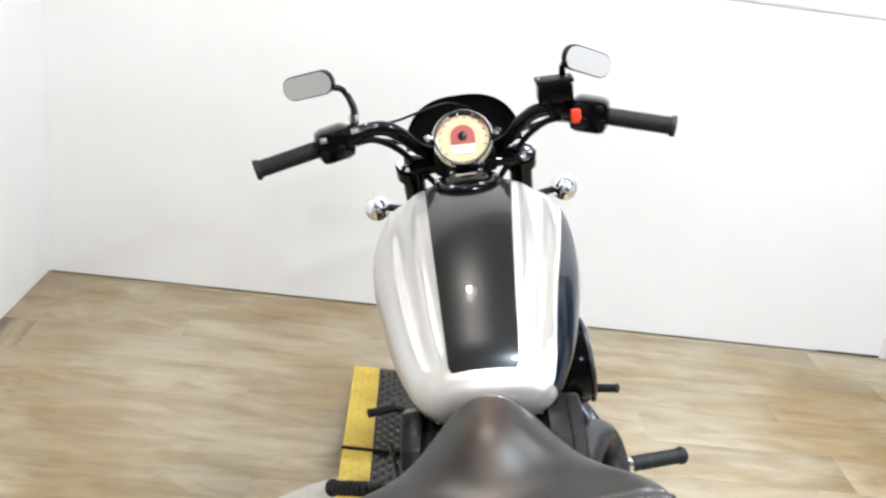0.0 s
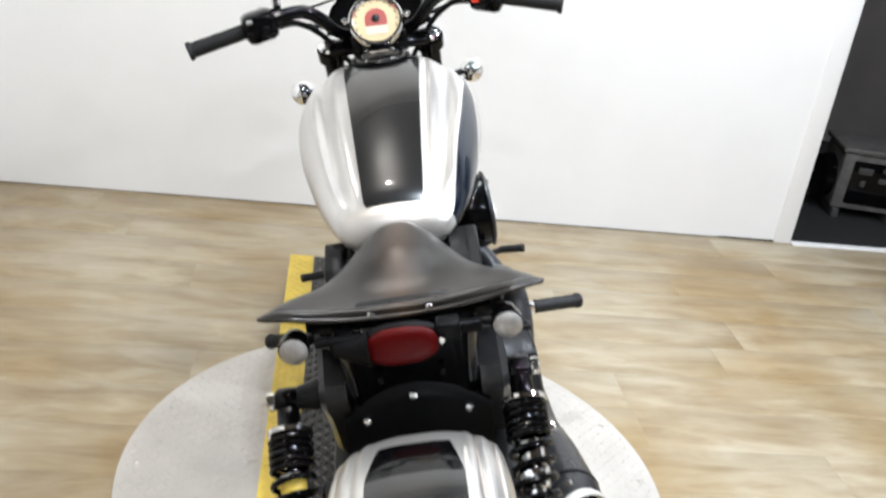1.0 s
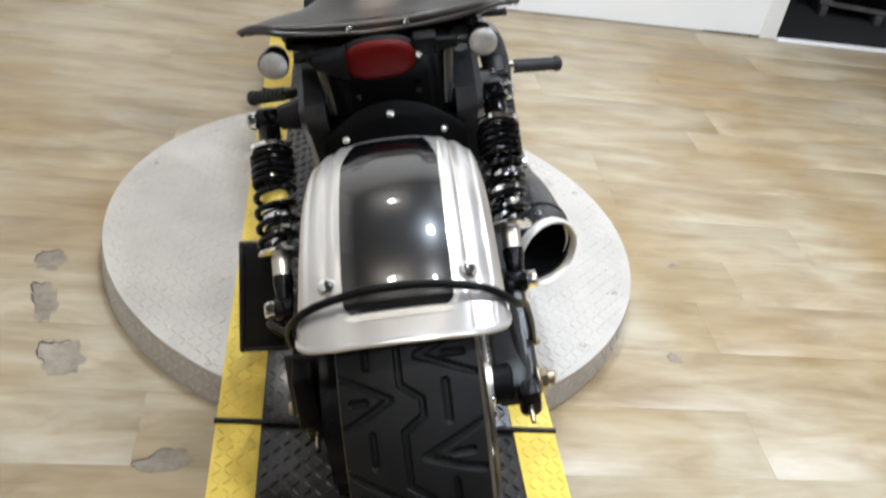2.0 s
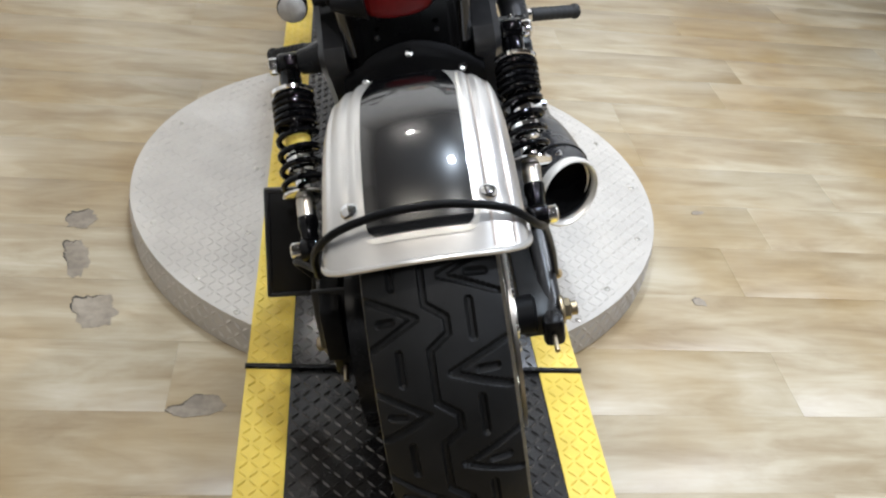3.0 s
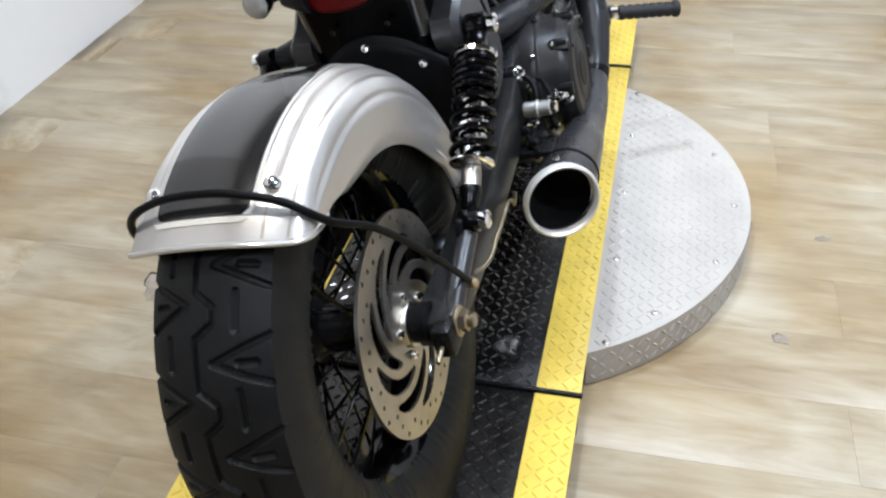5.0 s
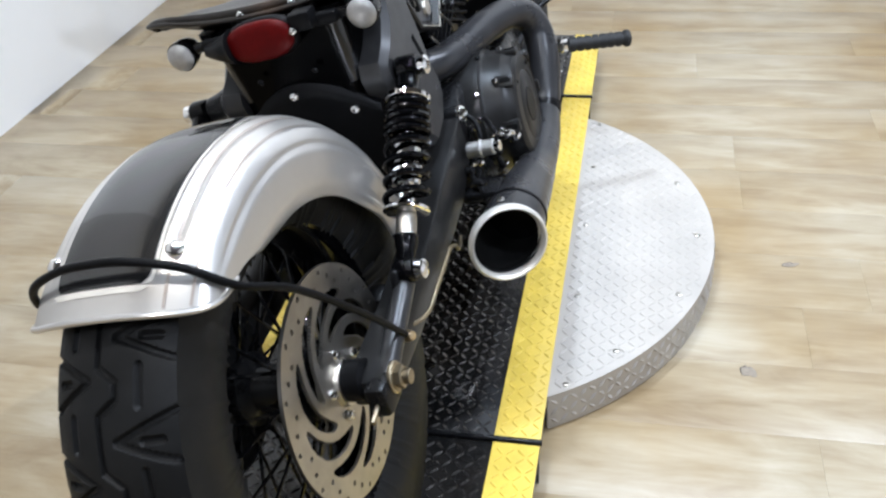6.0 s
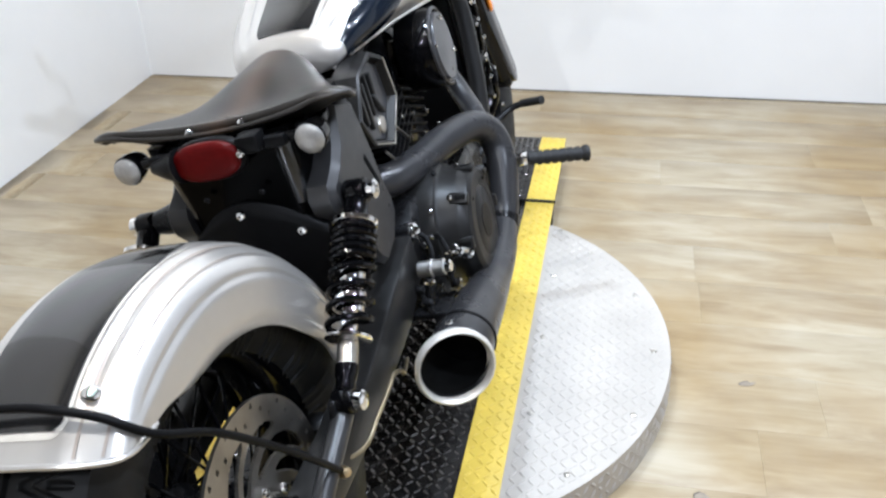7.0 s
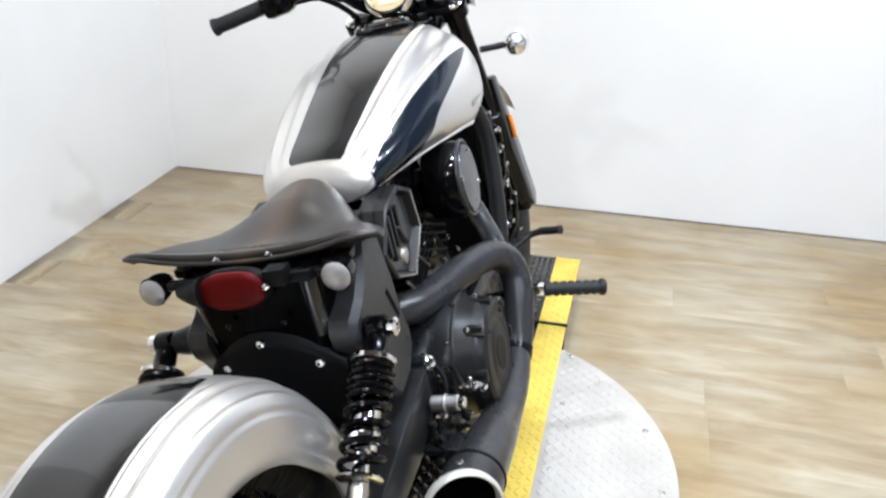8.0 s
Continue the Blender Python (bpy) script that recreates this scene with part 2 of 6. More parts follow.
M_CHIP = mat("exposed_grey_underlay", (0.33, 0.28, 0.215), 0.7, color2=(0.21, 0.175, 0.135), scale=45, bump=0.2, bscale=150)
M_GAP = mat("shadow_gap_strip", (0.16, 0.135, 0.105), 0.8, var=0.5, scale=8)
M_CHIPEDGE = mat("dark_chip_edge", (0.05, 0.045, 0.04), 0.8, var=0.2)
M_WARM = mat("dark_exhaust_bore", (0.004, 0.004, 0.004), 0.9, spec=0.1, var=0.3, scale=40)
M_MACHINE = mat("dark_grey_enamel", (0.055, 0.054, 0.053), 0.45, var=0.15, scale=12)
M_LIDGREY = mat("scuffed_grey_enamel", (0.10, 0.095, 0.09), 0.5, var=0.3, scale=14)
M_LAMPRING = mat("white_lamp_ring", (0.8, 0.8, 0.8), 0.4, var=0.03)
M_BULB = glow("lamp_face", (1.0, 0.95, 0.88), 6.0)


# ---- mesh helpers ----
def link_mesh(name, bm, material, parent=None, label="", smooth=40, recalc=True):
    me = bpy.data.meshes.new(name)
    if recalc:
        bmesh.ops.recalc_face_normals(bm, faces=bm.faces)
    bm.to_mesh(me)
    bm.free()
    for mt in material if isinstance(material, (list, tuple)) else (material,):
        me.materials.append(mt)
    me.polygons.foreach_set("use_smooth", [True] * len(me.polygons))
    me.set_sharp_from_angle(angle=radians(smooth))
    ob = new(name, me)
    if parent:
        ob.parent = parent
    if label:
        ob["label"] = label
    return ob


def part(name, bm, material, parent, label="", smooth=40, recalc=True):
    return link_mesh(name, bm, material, parent, label, smooth, recalc)


def shared(name, ob, parent, m=None):
    """Another object on the same mesh."""
    o = new(name, ob.data)
    o.parent = parent
    if m is not None:
        o.matrix_basis = m
    return o


def add_box(bm, c, s, bevel=0.0, m=None, seg=2):
    """A box about c of size s, bevelled, moved by m."""
    r = bmesh.ops.create_cube(bm, size=1.0)
    vs = r["verts"]
    for v in vs:
        v.co = Vector((v.co.x * s[0], v.co.y * s[1], v.co.z * s[2]))
    es = list({e for v in vs for e in v.link_edges})
    if bevel:
        out = bmesh.ops.bevel(bm, geom=es, offset=bevel, segments=seg, affect="EDGES", profile=0.5)
        vs = list({v for f in out["faces"] for v in f.verts} | {v for v in vs if v.is_valid})
    t = Matrix.Translation(c)
    if m is not None:
        t = t @ m
    for v in vs:
        v.co = t @ v.co
    return vs


def box(c, s, bevel=0.002, m=None):
    bm = bmesh.new()
    add_box(bm, c, s, bevel, m)
    return bm


def add_prism(bm, pts, depth):
    """pts: 3D polygon; depth: Vector by which it is extruded."""
    d = Vector(depth)
    a = [bm.verts.new(Vector(p)) for p in pts]
    b = [bm.verts.new(Vector(p) + d) for p in pts]
    bm.faces.new(a)
    bm.faces.new(list(reversed(b)))
    n = len(pts)
    for i in range(n):
        bm.faces.new((a[i], b[i], b[(i + 1) % n], a[(i + 1) % n]))


def prism(pts, depth, bevel=0.0):
    bm = bmesh.new()
    add_prism(bm, pts, depth)
    if bevel:
        bmesh.ops.recalc_face_normals(bm, faces=bm.faces)
        bmesh.ops.bevel(bm, geom=list(bm.edges), offset=bevel, segments=2, affect="EDGES", profile=0.5)
    return bm


def inset(poly, d):
    """A closed outline in two coordinates, moved inwards by d with mitred corners."""
    n = len(poly)
    area = sum(poly[i][0] * poly[(i + 1) % n][1] - poly[(i + 1) % n][0] * poly[i][1] for i in range(n))
    sg = 1 if area > 0 else -1
    out = []
    for i in range(n):
        p, a, b = Vector(poly[i]), Vector(poly[i - 1]), Vector(poly[(i + 1) % n])
        u, v = (p - a).normalized(), (b - p).normalized()
        nu, nv = Vector((-u.y, u.x)) * sg, Vector((-v.y, v.x)) * sg
        k = (nu + nv)
        k = k / max(0.35, 1 + nu.dot(nv))
        out.append(tuple(p + k * d))
    return out


def add_plate(bm, poly, x0, x1, chamfer):
    """A cast plate with its outline in y and z, from x0 to its face at x1, whose edge is chamfered."""
    back = x1 - math.copysign(chamfer, x1 - x0)
    rings = [[bm.verts.new((x, y, z)) for y, z in pts] for x, pts in ((x0, poly), (back, poly), (x1, inset(poly, chamfer)))]
    n = len(poly)
    for a, b in zip(rings, rings[1:]):
        for i in range(n):
            bm.faces.new((a[i], a[(i + 1) % n], b[(i + 1) % n], b[i]))
    bm.faces.new(list(reversed(rings[0])))
    bm.faces.new(rings[-1])


def plate(poly, x0, x1, chamfer=0.004):
    bm = bmesh.new()
    add_plate(bm, poly, x0, x1, chamfer)
    return bm


def smooth_path(pts, n=8):
    """Catmull-Rom through the points."""
    P = [Vector(p) for p in pts]
    P = [2 * P[0] - P[1]] + P + [2 * P[-1] - P[-2]]
    out = []
    for i in range(1, len(P) - 2):
        for k in range(n):
            t = k / n
            a, b, c, d = P[i - 1], P[i], P[i + 1], P[i + 2]
            out.append(0.5 * (2 * b + (c - a) * t + (2 * a - 5 * b + 4 * c - d) * t * t + (3 * b - a - 3 * c + d) * t ** 3))
    out.append(P[-2])
    return out


def add_tube(bm, path, r, sides=12, cap=True):
    """A round tube along a path; r: one radius or one for each point."""
    P = [Vector(p) for p in path]
    rs = list(r) if isinstance(r, (list, tuple)) else [r] * len(P)
    t = (P[1] - P[0]).normalized()
    up = Vector((0, 0, 1)) if abs(t.z) < 0.9 else Vector((0, 1, 0))
    nrm = t.cross(up).normalized()
    rings = []
    for i, p in enumerate(P):
        t2 = (P[min(i + 1, len(P) - 1)] - P[max(i - 1, 0)]).normalized()
        nrm = (nrm - t2 * nrm.dot(t2)).normalized()
        bi = t2.cross(nrm)
        rings.append([bm.verts.new(p + rs[i] * (math.cos(a) * nrm + math.sin(a) * bi)) for a in (2 * math.pi * k / sides for k in range(sides))])
    for a, b in zip(rings, rings[1:]):
        for k in range(sides):
            bm.faces.new((a[k], a[(k + 1) % sides], b[(k + 1) % sides], b[k]))
    if cap:
        bm.faces.new(list(reversed(rings[0])))
        bm.faces.new(rings[-1])


def tube(pts, r, sides=12, n=8, smooth=True, cap=True):
    bm = bmesh.new()
    path = smooth_path(pts, n) if smooth and len(pts) > 2 else pts
    if isinstance(r, (list, tuple)) and len(r) == len(pts) and len(path) != len(pts):
        rr = np.interp(np.linspace(0, 1, len(path)), np.linspace(0, 1, len(pts)), r)
        r = [float(v) for v in rr]
    add_tube(bm, path, r, sides, cap)
    return bm


def frame_of(axis):
    """A turn that carries z to the axis."""
    return Vector(axis).to_track_quat("Z", "Y").to_matrix().to_4x4()


def add_lathe(bm, profile, n=32, m=None, closed=False):
    """profile: (r, h) pairs turned about z, then moved by m."""
    m = m or Matrix()
    rings = []
    for r, h in profile:
        if r < 1e-6:
            rings.append([bm.verts.new(m @ Vector((0, 0, h)))])
        else:
            rings.append([bm.verts.new(m @ Vector((r * math.cos(2 * math.pi * k / n), r * math.sin(2 * math.pi * k / n), h))) for k in range(n)])
    pairs = list(zip(rings, rings[1:])) + ([(rings[-1], rings[0])] if closed else [])
    for a, b in pairs:
        for k in range(n):
            q = [a[k % len(a)], a[(k + 1) % n % len(a)], b[(k + 1) % n % len(b)], b[k % len(b)]]
            q = list(dict.fromkeys(q))
            if len(q) > 2:
                bm.faces.new(q)


def lathe(profile, n=32, at=(0, 0, 0), axis=(0, 0, 1), closed=False):
    bm = bmesh.new()
    add_lathe(bm, profile, n, Matrix.Translation(at) @ frame_of(axis), closed)
    return bm


def add_cyl(bm, a, b, r, n=16, bevel=0.0):
    a, b = Vector(a), Vector(b)
    h = (b - a).length
    e = min(bevel or r * 0.12, h * 0.3)
    add_lathe(bm, [(0, 0), (r - e, 0), (r, e), (r, h - e), (r - e, h), (0, h)], n, Matrix.Translation(a) @ frame_of(b - a))


def cyl(a, b, r, n=16, bevel=0.0):
    bm = bmesh.new()
    add_cyl(bm, a, b, r, n, bevel)
    return bm


def add_bolt(bm, at, axis, r=0.007, h=0.006):
    """A hex-socket dome bolt."""
    add_lathe(bm, [(r, 0), (r, h * 0.5), (r * 0.75, h * 0.9), (r * 0.4, h), (r * 0.38, h * 0.6), (0, h * 0.6)], 12, Matrix.Translation(at) @ frame_of(axis))


def bolt(at, axis, r=0.007, h=0.006):
    bm = bmesh.new()
    add_bolt(bm, at, axis, r, h)
    return bm


def add_hex(bm, at, axis, r, h):
    add_lathe(bm, [(0, 0), (r, 0), (r, h * 0.85), (r * 0.85, h), (0, h)], 6, Matrix.Translation(at) @ frame_of(axis))


def sheet(fn, us, vs, thick=0.0, wrap=False):
    """A grid of fn(u, v); with thickness, fn(u, v, depth) gives the inner skin."""
    bm = bmesh.new()
    g = [[bm.verts.new(fn(u, v)) for v in vs] for u in us]
    nu, nv = len(us), len(vs)
    for i in range(nu - 1):
        for j in range(nv - 1):
            bm.faces.new((g[i][j], g[i + 1][j], g[i + 1][j + 1], g[i][j + 1]))
    if thick:
        h = [[bm.verts.new(fn(u, v, thick)) for v in vs] for u in us]
        for i in range(nu - 1):
            for j in range(nv - 1):
                bm.faces.new((h[i][j], h[i][j + 1], h[i + 1][j + 1], h[i + 1][j]))
        for i in range(nu - 1):
            for j in (0, nv - 1):
                bm.faces.new((g[i][j], h[i][j], h[i + 1][j], g[i + 1][j]))
        for j in range(nv - 1):
            for i in (0, nu - 1):
                bm.faces.new((g[i][j], g[i][j + 1], h[i][j + 1], h[i][j]))
    return bm


def lin(a, b, n):
    return [a + (b - a) * i / (n - 1) for i in range(n)]


def curve_at(xs, ys, x):
    """A smooth curve through the points."""
    i = max(0, min(len(xs) - 2, int(np.searchsorted(xs, x)) - 1))
    x0, x1 = xs[i], xs[i + 1]
    t = min(1, max(0, (x - x0) / (x1 - x0)))

    def slope(k):
        if k <= 0 or k >= len(xs) - 1:
            k2 = 1 if k <= 0 else len(xs) - 1
            return (ys[k2] - ys[k2 - 1]) / (xs[k2] - xs[k2 - 1])
        return (ys[k + 1] - ys[k - 1]) / (xs[k + 1] - xs[k - 1])

    h = x1 - x0
    return ((2 * t ** 3 - 3 * t * t + 1) * ys[i] + (t ** 3 - 2 * t * t + t) * h * slope(i) + (3 * t * t - 2 * t ** 3) * ys[i + 1] + (t ** 3 - t * t) * h * slope(i + 1))


def step(a, b, x):
    t = min(1, max(0, (x - a) / (b - a)))
    return t * t * (3 - 2 * t)


# ---- the room ----
WX0, WX1, WY0, WY1 = -1.465, 4.2, -4.2, 2.36
DOOR_X0, DOOR_X1, DOOR_H = 1.775, 2.90, 2.2
WEST_END = 0.42   # where the side wall, out of view, turns grey to tone reflections


def room():
    t = 0.12
    sub = link_mesh("floor", box(((WX0 + WX1) / 2, (WY0 + WY1 + 1.9) / 2, -0.06), (WX1 - WX0 + 0.3, WY1 - WY0 + 2.2, 0.1), 0.0), M_SUBFLOOR)
    tagged(sub, "pale oak vinyl plank floor with worn spots", "floor", kind="structure")
    bm = bmesh.new()
    add_box(bm, ((WX0 - t + 1.70) / 2, WY1 + t / 2, CEIL / 2), (1.70 - WX0 + t, t, CEIL))
    add_box(bm, ((DOOR_X1 + WX1 + t) / 2, WY1 + t / 2, CEIL / 2), (WX1 + t - DOOR_X1, t, CEIL))
    add_box(bm, ((1.70 + DOOR_X1) / 2, WY1 + t / 2, (DOOR_H + CEIL) / 2), (DOOR_X1 - 1.70, t, CEIL - DOOR_H))
    tagged(link_mesh("wall_north", bm, M_WALL), "plain white painted back wall with a dark doorway", "wall", kind="structure")
    tagged(link_mesh("wall_west", box((WX0 - t / 2, (WEST_END + WY1) / 2, CEIL / 2), (t, WY1 - WEST_END, CEIL), 0.0), M_WALL), "plain white painted side wall", "wall", kind="structure")
    # unseen stretch, greyed so the mirrors and gloss parts reflect less white
    tagged(link_mesh("wall_2", box((WX0 - t / 2, (WY0 + WEST_END) / 2 - 0.06, CEIL / 2), (t, WEST_END - WY0 + 0.12, CEIL), 0.0), M_GREY), "unseen side wall, greyed to tone reflections", "wall", kind="structure")
    tagged(link_mesh("wall_east", box((WX1 + t / 2, (WY0 + WY1) / 2 - t / 2, CEIL / 2), (t, WY1 - WY0, CEIL), 0.0), M_WALL), "plain white painted side wall", "wall", kind="structure")
    tagged(link_mesh("wall_south", box(((WX0 + WX1) / 2, WY0 - t / 2 - 0.06, CEIL / 2), (WX1 - WX0 + 2 * t, t, CEIL), 0.0), M_BROWN), "plain dark grey painted wall", "wall", kind="structure")
    tagged(link_mesh("ceiling", box(((WX0 + WX1) / 2, (WY0 + WY1) / 2 + 0.8, CEIL + 0.05), (WX1 - WX0 + 0.4, WY1 - WY0 + 2.2, 0.1), 0.0), M_CEIL), "plain dark ceiling", "ceiling", kind="structure")
    tagged(link_mesh("trim", box((1.7375, WY1 + 0.042, DOOR_H / 2), (0.075, 0.10, DOOR_H), 0.002), M_WALL), "white boxed jamb beside the dark doorway", "trim", kind="structure")
    tagged(link_mesh("trim", box(((DOOR_X0 + DOOR_X1) / 2, WY1 - 0.0175, 0.006), (DOOR_X1 - DOOR_X0, 0.035, 0.012), 0.003), M_TRIM), "white threshold strip under the dark doorway", "trim", kind="structure")
    tagged(link_mesh("trim", box(((WX0 + 1.70) / 2, WY1 - 0.002, 1.257), (1.70 - WX0, 0.006, 0.011), 0.0015), M_SEAM), "thin grey horizontal panel seam on the white wall", "trim", kind="structure")
    # brown strip painted where the wall foot has its shadow gap
    bm = bmesh.new()
    add_box(bm, ((WX0 + 1.70) / 2, WY1 - 0.003, 0.002), (1.70 - WX0 - 0.02, 0.005, 0.004))
    tagged(link_mesh("baseboard", bm, M_GAP), "dark strip painted as the shadow gap along the white wall foot", "baseboard", kind="structure")
    # the unlit room behind the doorway, its darkness put into the colours
    y1 = WY1 + t + 1.5
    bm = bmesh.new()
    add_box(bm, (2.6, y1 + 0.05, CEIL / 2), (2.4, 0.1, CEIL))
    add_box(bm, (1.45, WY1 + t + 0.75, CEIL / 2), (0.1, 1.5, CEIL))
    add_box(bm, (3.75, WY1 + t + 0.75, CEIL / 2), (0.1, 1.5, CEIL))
    tagged(link_mesh("wall_1", bm, M_DIM), "store room walls with their unlit dark put into the colour", "wall", kind="structure")
    tagged(link_mesh("floor_1", box((2.6, WY1 + 0.75 + 0.06, 0.002), (2.3, 1.5 + t, 0.012), 0.0), M_SHADE), "store room floor with its unlit dark put into the colour", "floor", kind="structure")
    return sub


floor_ob = room()


def machine():
    """A dark enamelled generator with a side drum, in the unlit room."""
    root = new("generator")
    root.location = (2.30, 2.80, 0.008)
    root.scale = (0.64, 0.64, 0.60)
    root.rotation_euler = (0, 0, radians(-12))
    part("body", box((0, 0, 0.30), (0.50, 0.42, 0.44), 0.02), M_LIDGREY, root)
    bm = bmesh.new()
    add_box(bm, (0.03, -0.213, 0.30), (0.40, 0.012, 0.34), 0.004)
    part("front_panel", bm, M_GLOSSBLACK, root, "black control panel")
    for k, (x, z, w, h) in enumerate([(-0.08, 0.40, 0.10, 0.05), (0.08, 0.42, 0.09, 0.03), (0.06, 0.34, 0.07, 0.04), (-0.08, 0.30, 0.035, 0.05)]):
        part("socket_cover", box((x, -0.222, z), (w, 0.01, h), 0.003), M_MACHINE, root)
    part("drum", cyl((-0.24, -0.02, 0.28), (-0.34, -0.02, 0.28), 0.17, 32, 0.02), M_GLOSSBLACK, root, "round black side drum")
    bm = bmesh.new()
    add_box(bm, (0, 0, 0.545), (0.54, 0.46, 0.04), 0.012)
    part("lid", bm, M_LIDGREY, root, "scuffed grey lid")
    for sx in (-0.2, 0.2):
        part("skid", box((sx, 0, 0.04), (0.05, 0.44, 0.08), 0.008), M_MACHINE, root)
    tagged(root, "dark grey enamelled generator on an unlit store room floor", "generator")


machine()


# ---- ceiling lamps ----
def ceiling_lamps():
    ring = [(0.0, 0.012), (0.05, 0.012), (0.055, 0.0), (0.075, -0.002), (0.08, 0.004), (0.08, 0.016), (0.0, 0.016)]
    first = None
    for x, y, w, col, cone in LAMPS:
        m = pose(x, y, CEIL - 0.017)
        if first is None:
            first = new("ceiling_lamp")
            part("ring", lathe(ring, 32), M_LAMPRING, first)
            part("lamp_face", lathe([(0, 0.006), (0.05, 0.006), (0.05, 0.009), (0, 0.009)], 32), M_BULB, first, "glowing lamp face")
            tagged(first, "unseen small round recessed ceiling spot lamp, switched on", "ceiling lamp", group="ceiling spot lamps")
            first.matrix_basis = m
        else:
            copy_thing(first, m)
        lamp = bpy.data.lights.new("ceiling_lamp_light", "SPOT")
        lamp.spot_size, lamp.spot_blend = (radians(cone), 1.0) if cone else (radians(170), 0.15)
        lamp.energy, lamp.color, lamp.shadow_soft_size = w, col, (0.085 if cone else 0.024)
        lo = new("ceiling_lamp_light", lamp)
        lo.location = (x, y, CEIL - 0.075)


ceiling_lamps()

# ---- platform ----
PZ, DR, DY, HW = 0.080, 0.609, 0.638, 0.305   # plate height, disc radius and middle, half width of the track
Y_R, Y_F, Y_FE, Y_RE = 0.0, 1.288, 1.732, -0.75


def lug_mesh(spots, z, size=0.026, wide=0.006, h=0.0022):
    """Raised tread lugs: slim lens-shaped bars, each (x, y, angle)."""
    verts, faces = [], []
    shape = [(-0.5, 0, 0), (-0.25, 0.5, 0), (0.25, 0.5, 0), (0.5, 0, 0), (0.25, -0.5, 0), (-0.25, -0.5, 0), (-0.3, 0, 1), (0.3, 0, 1)]
    fs = [(0, 6, 1), (1, 6, 7, 2), (2, 7, 3), (3, 7, 4), (4, 7, 6, 5), (5, 6, 0)]
    for x, y, a in spots:
        c, s, n = math.cos(a), math.sin(a), len(verts)
        for px, py, pz in shape:
            px, py = px * size, py * wide
            verts.append((x + c * px - s * py, y + s * px + c * py, z + pz * h))
        faces += [tuple(n + i for i in reversed(q)) for q in fs]
    me = bpy.data.meshes.new("tread")
    me.from_pydata(verts, [], faces)
    return me


def lugs(x0, x1, y0, y1, pitch, keep):
    out = []
    nx, ny = int((x1 - x0) / pitch) + 1, int((y1 - y0) / pitch) + 1
    for i in range(nx):
        for j in range(ny):
            x, y = x0 + i * pitch, y0 + j * pitch
            if keep(x, y):
                out.append((x, y, math.pi / 4 if (i + j) % 2 else -math.pi / 4))
    return out


def tread(name, spots, z, material, parent, size=0.026, wide=0.006, h=0.0022):
    me = lug_mesh(spots, z, size, wide, h)
    me.materials.append(material)
    ob = new(name, me)
    ob.parent = parent
    ob["kind"] = "stuff"
    return ob


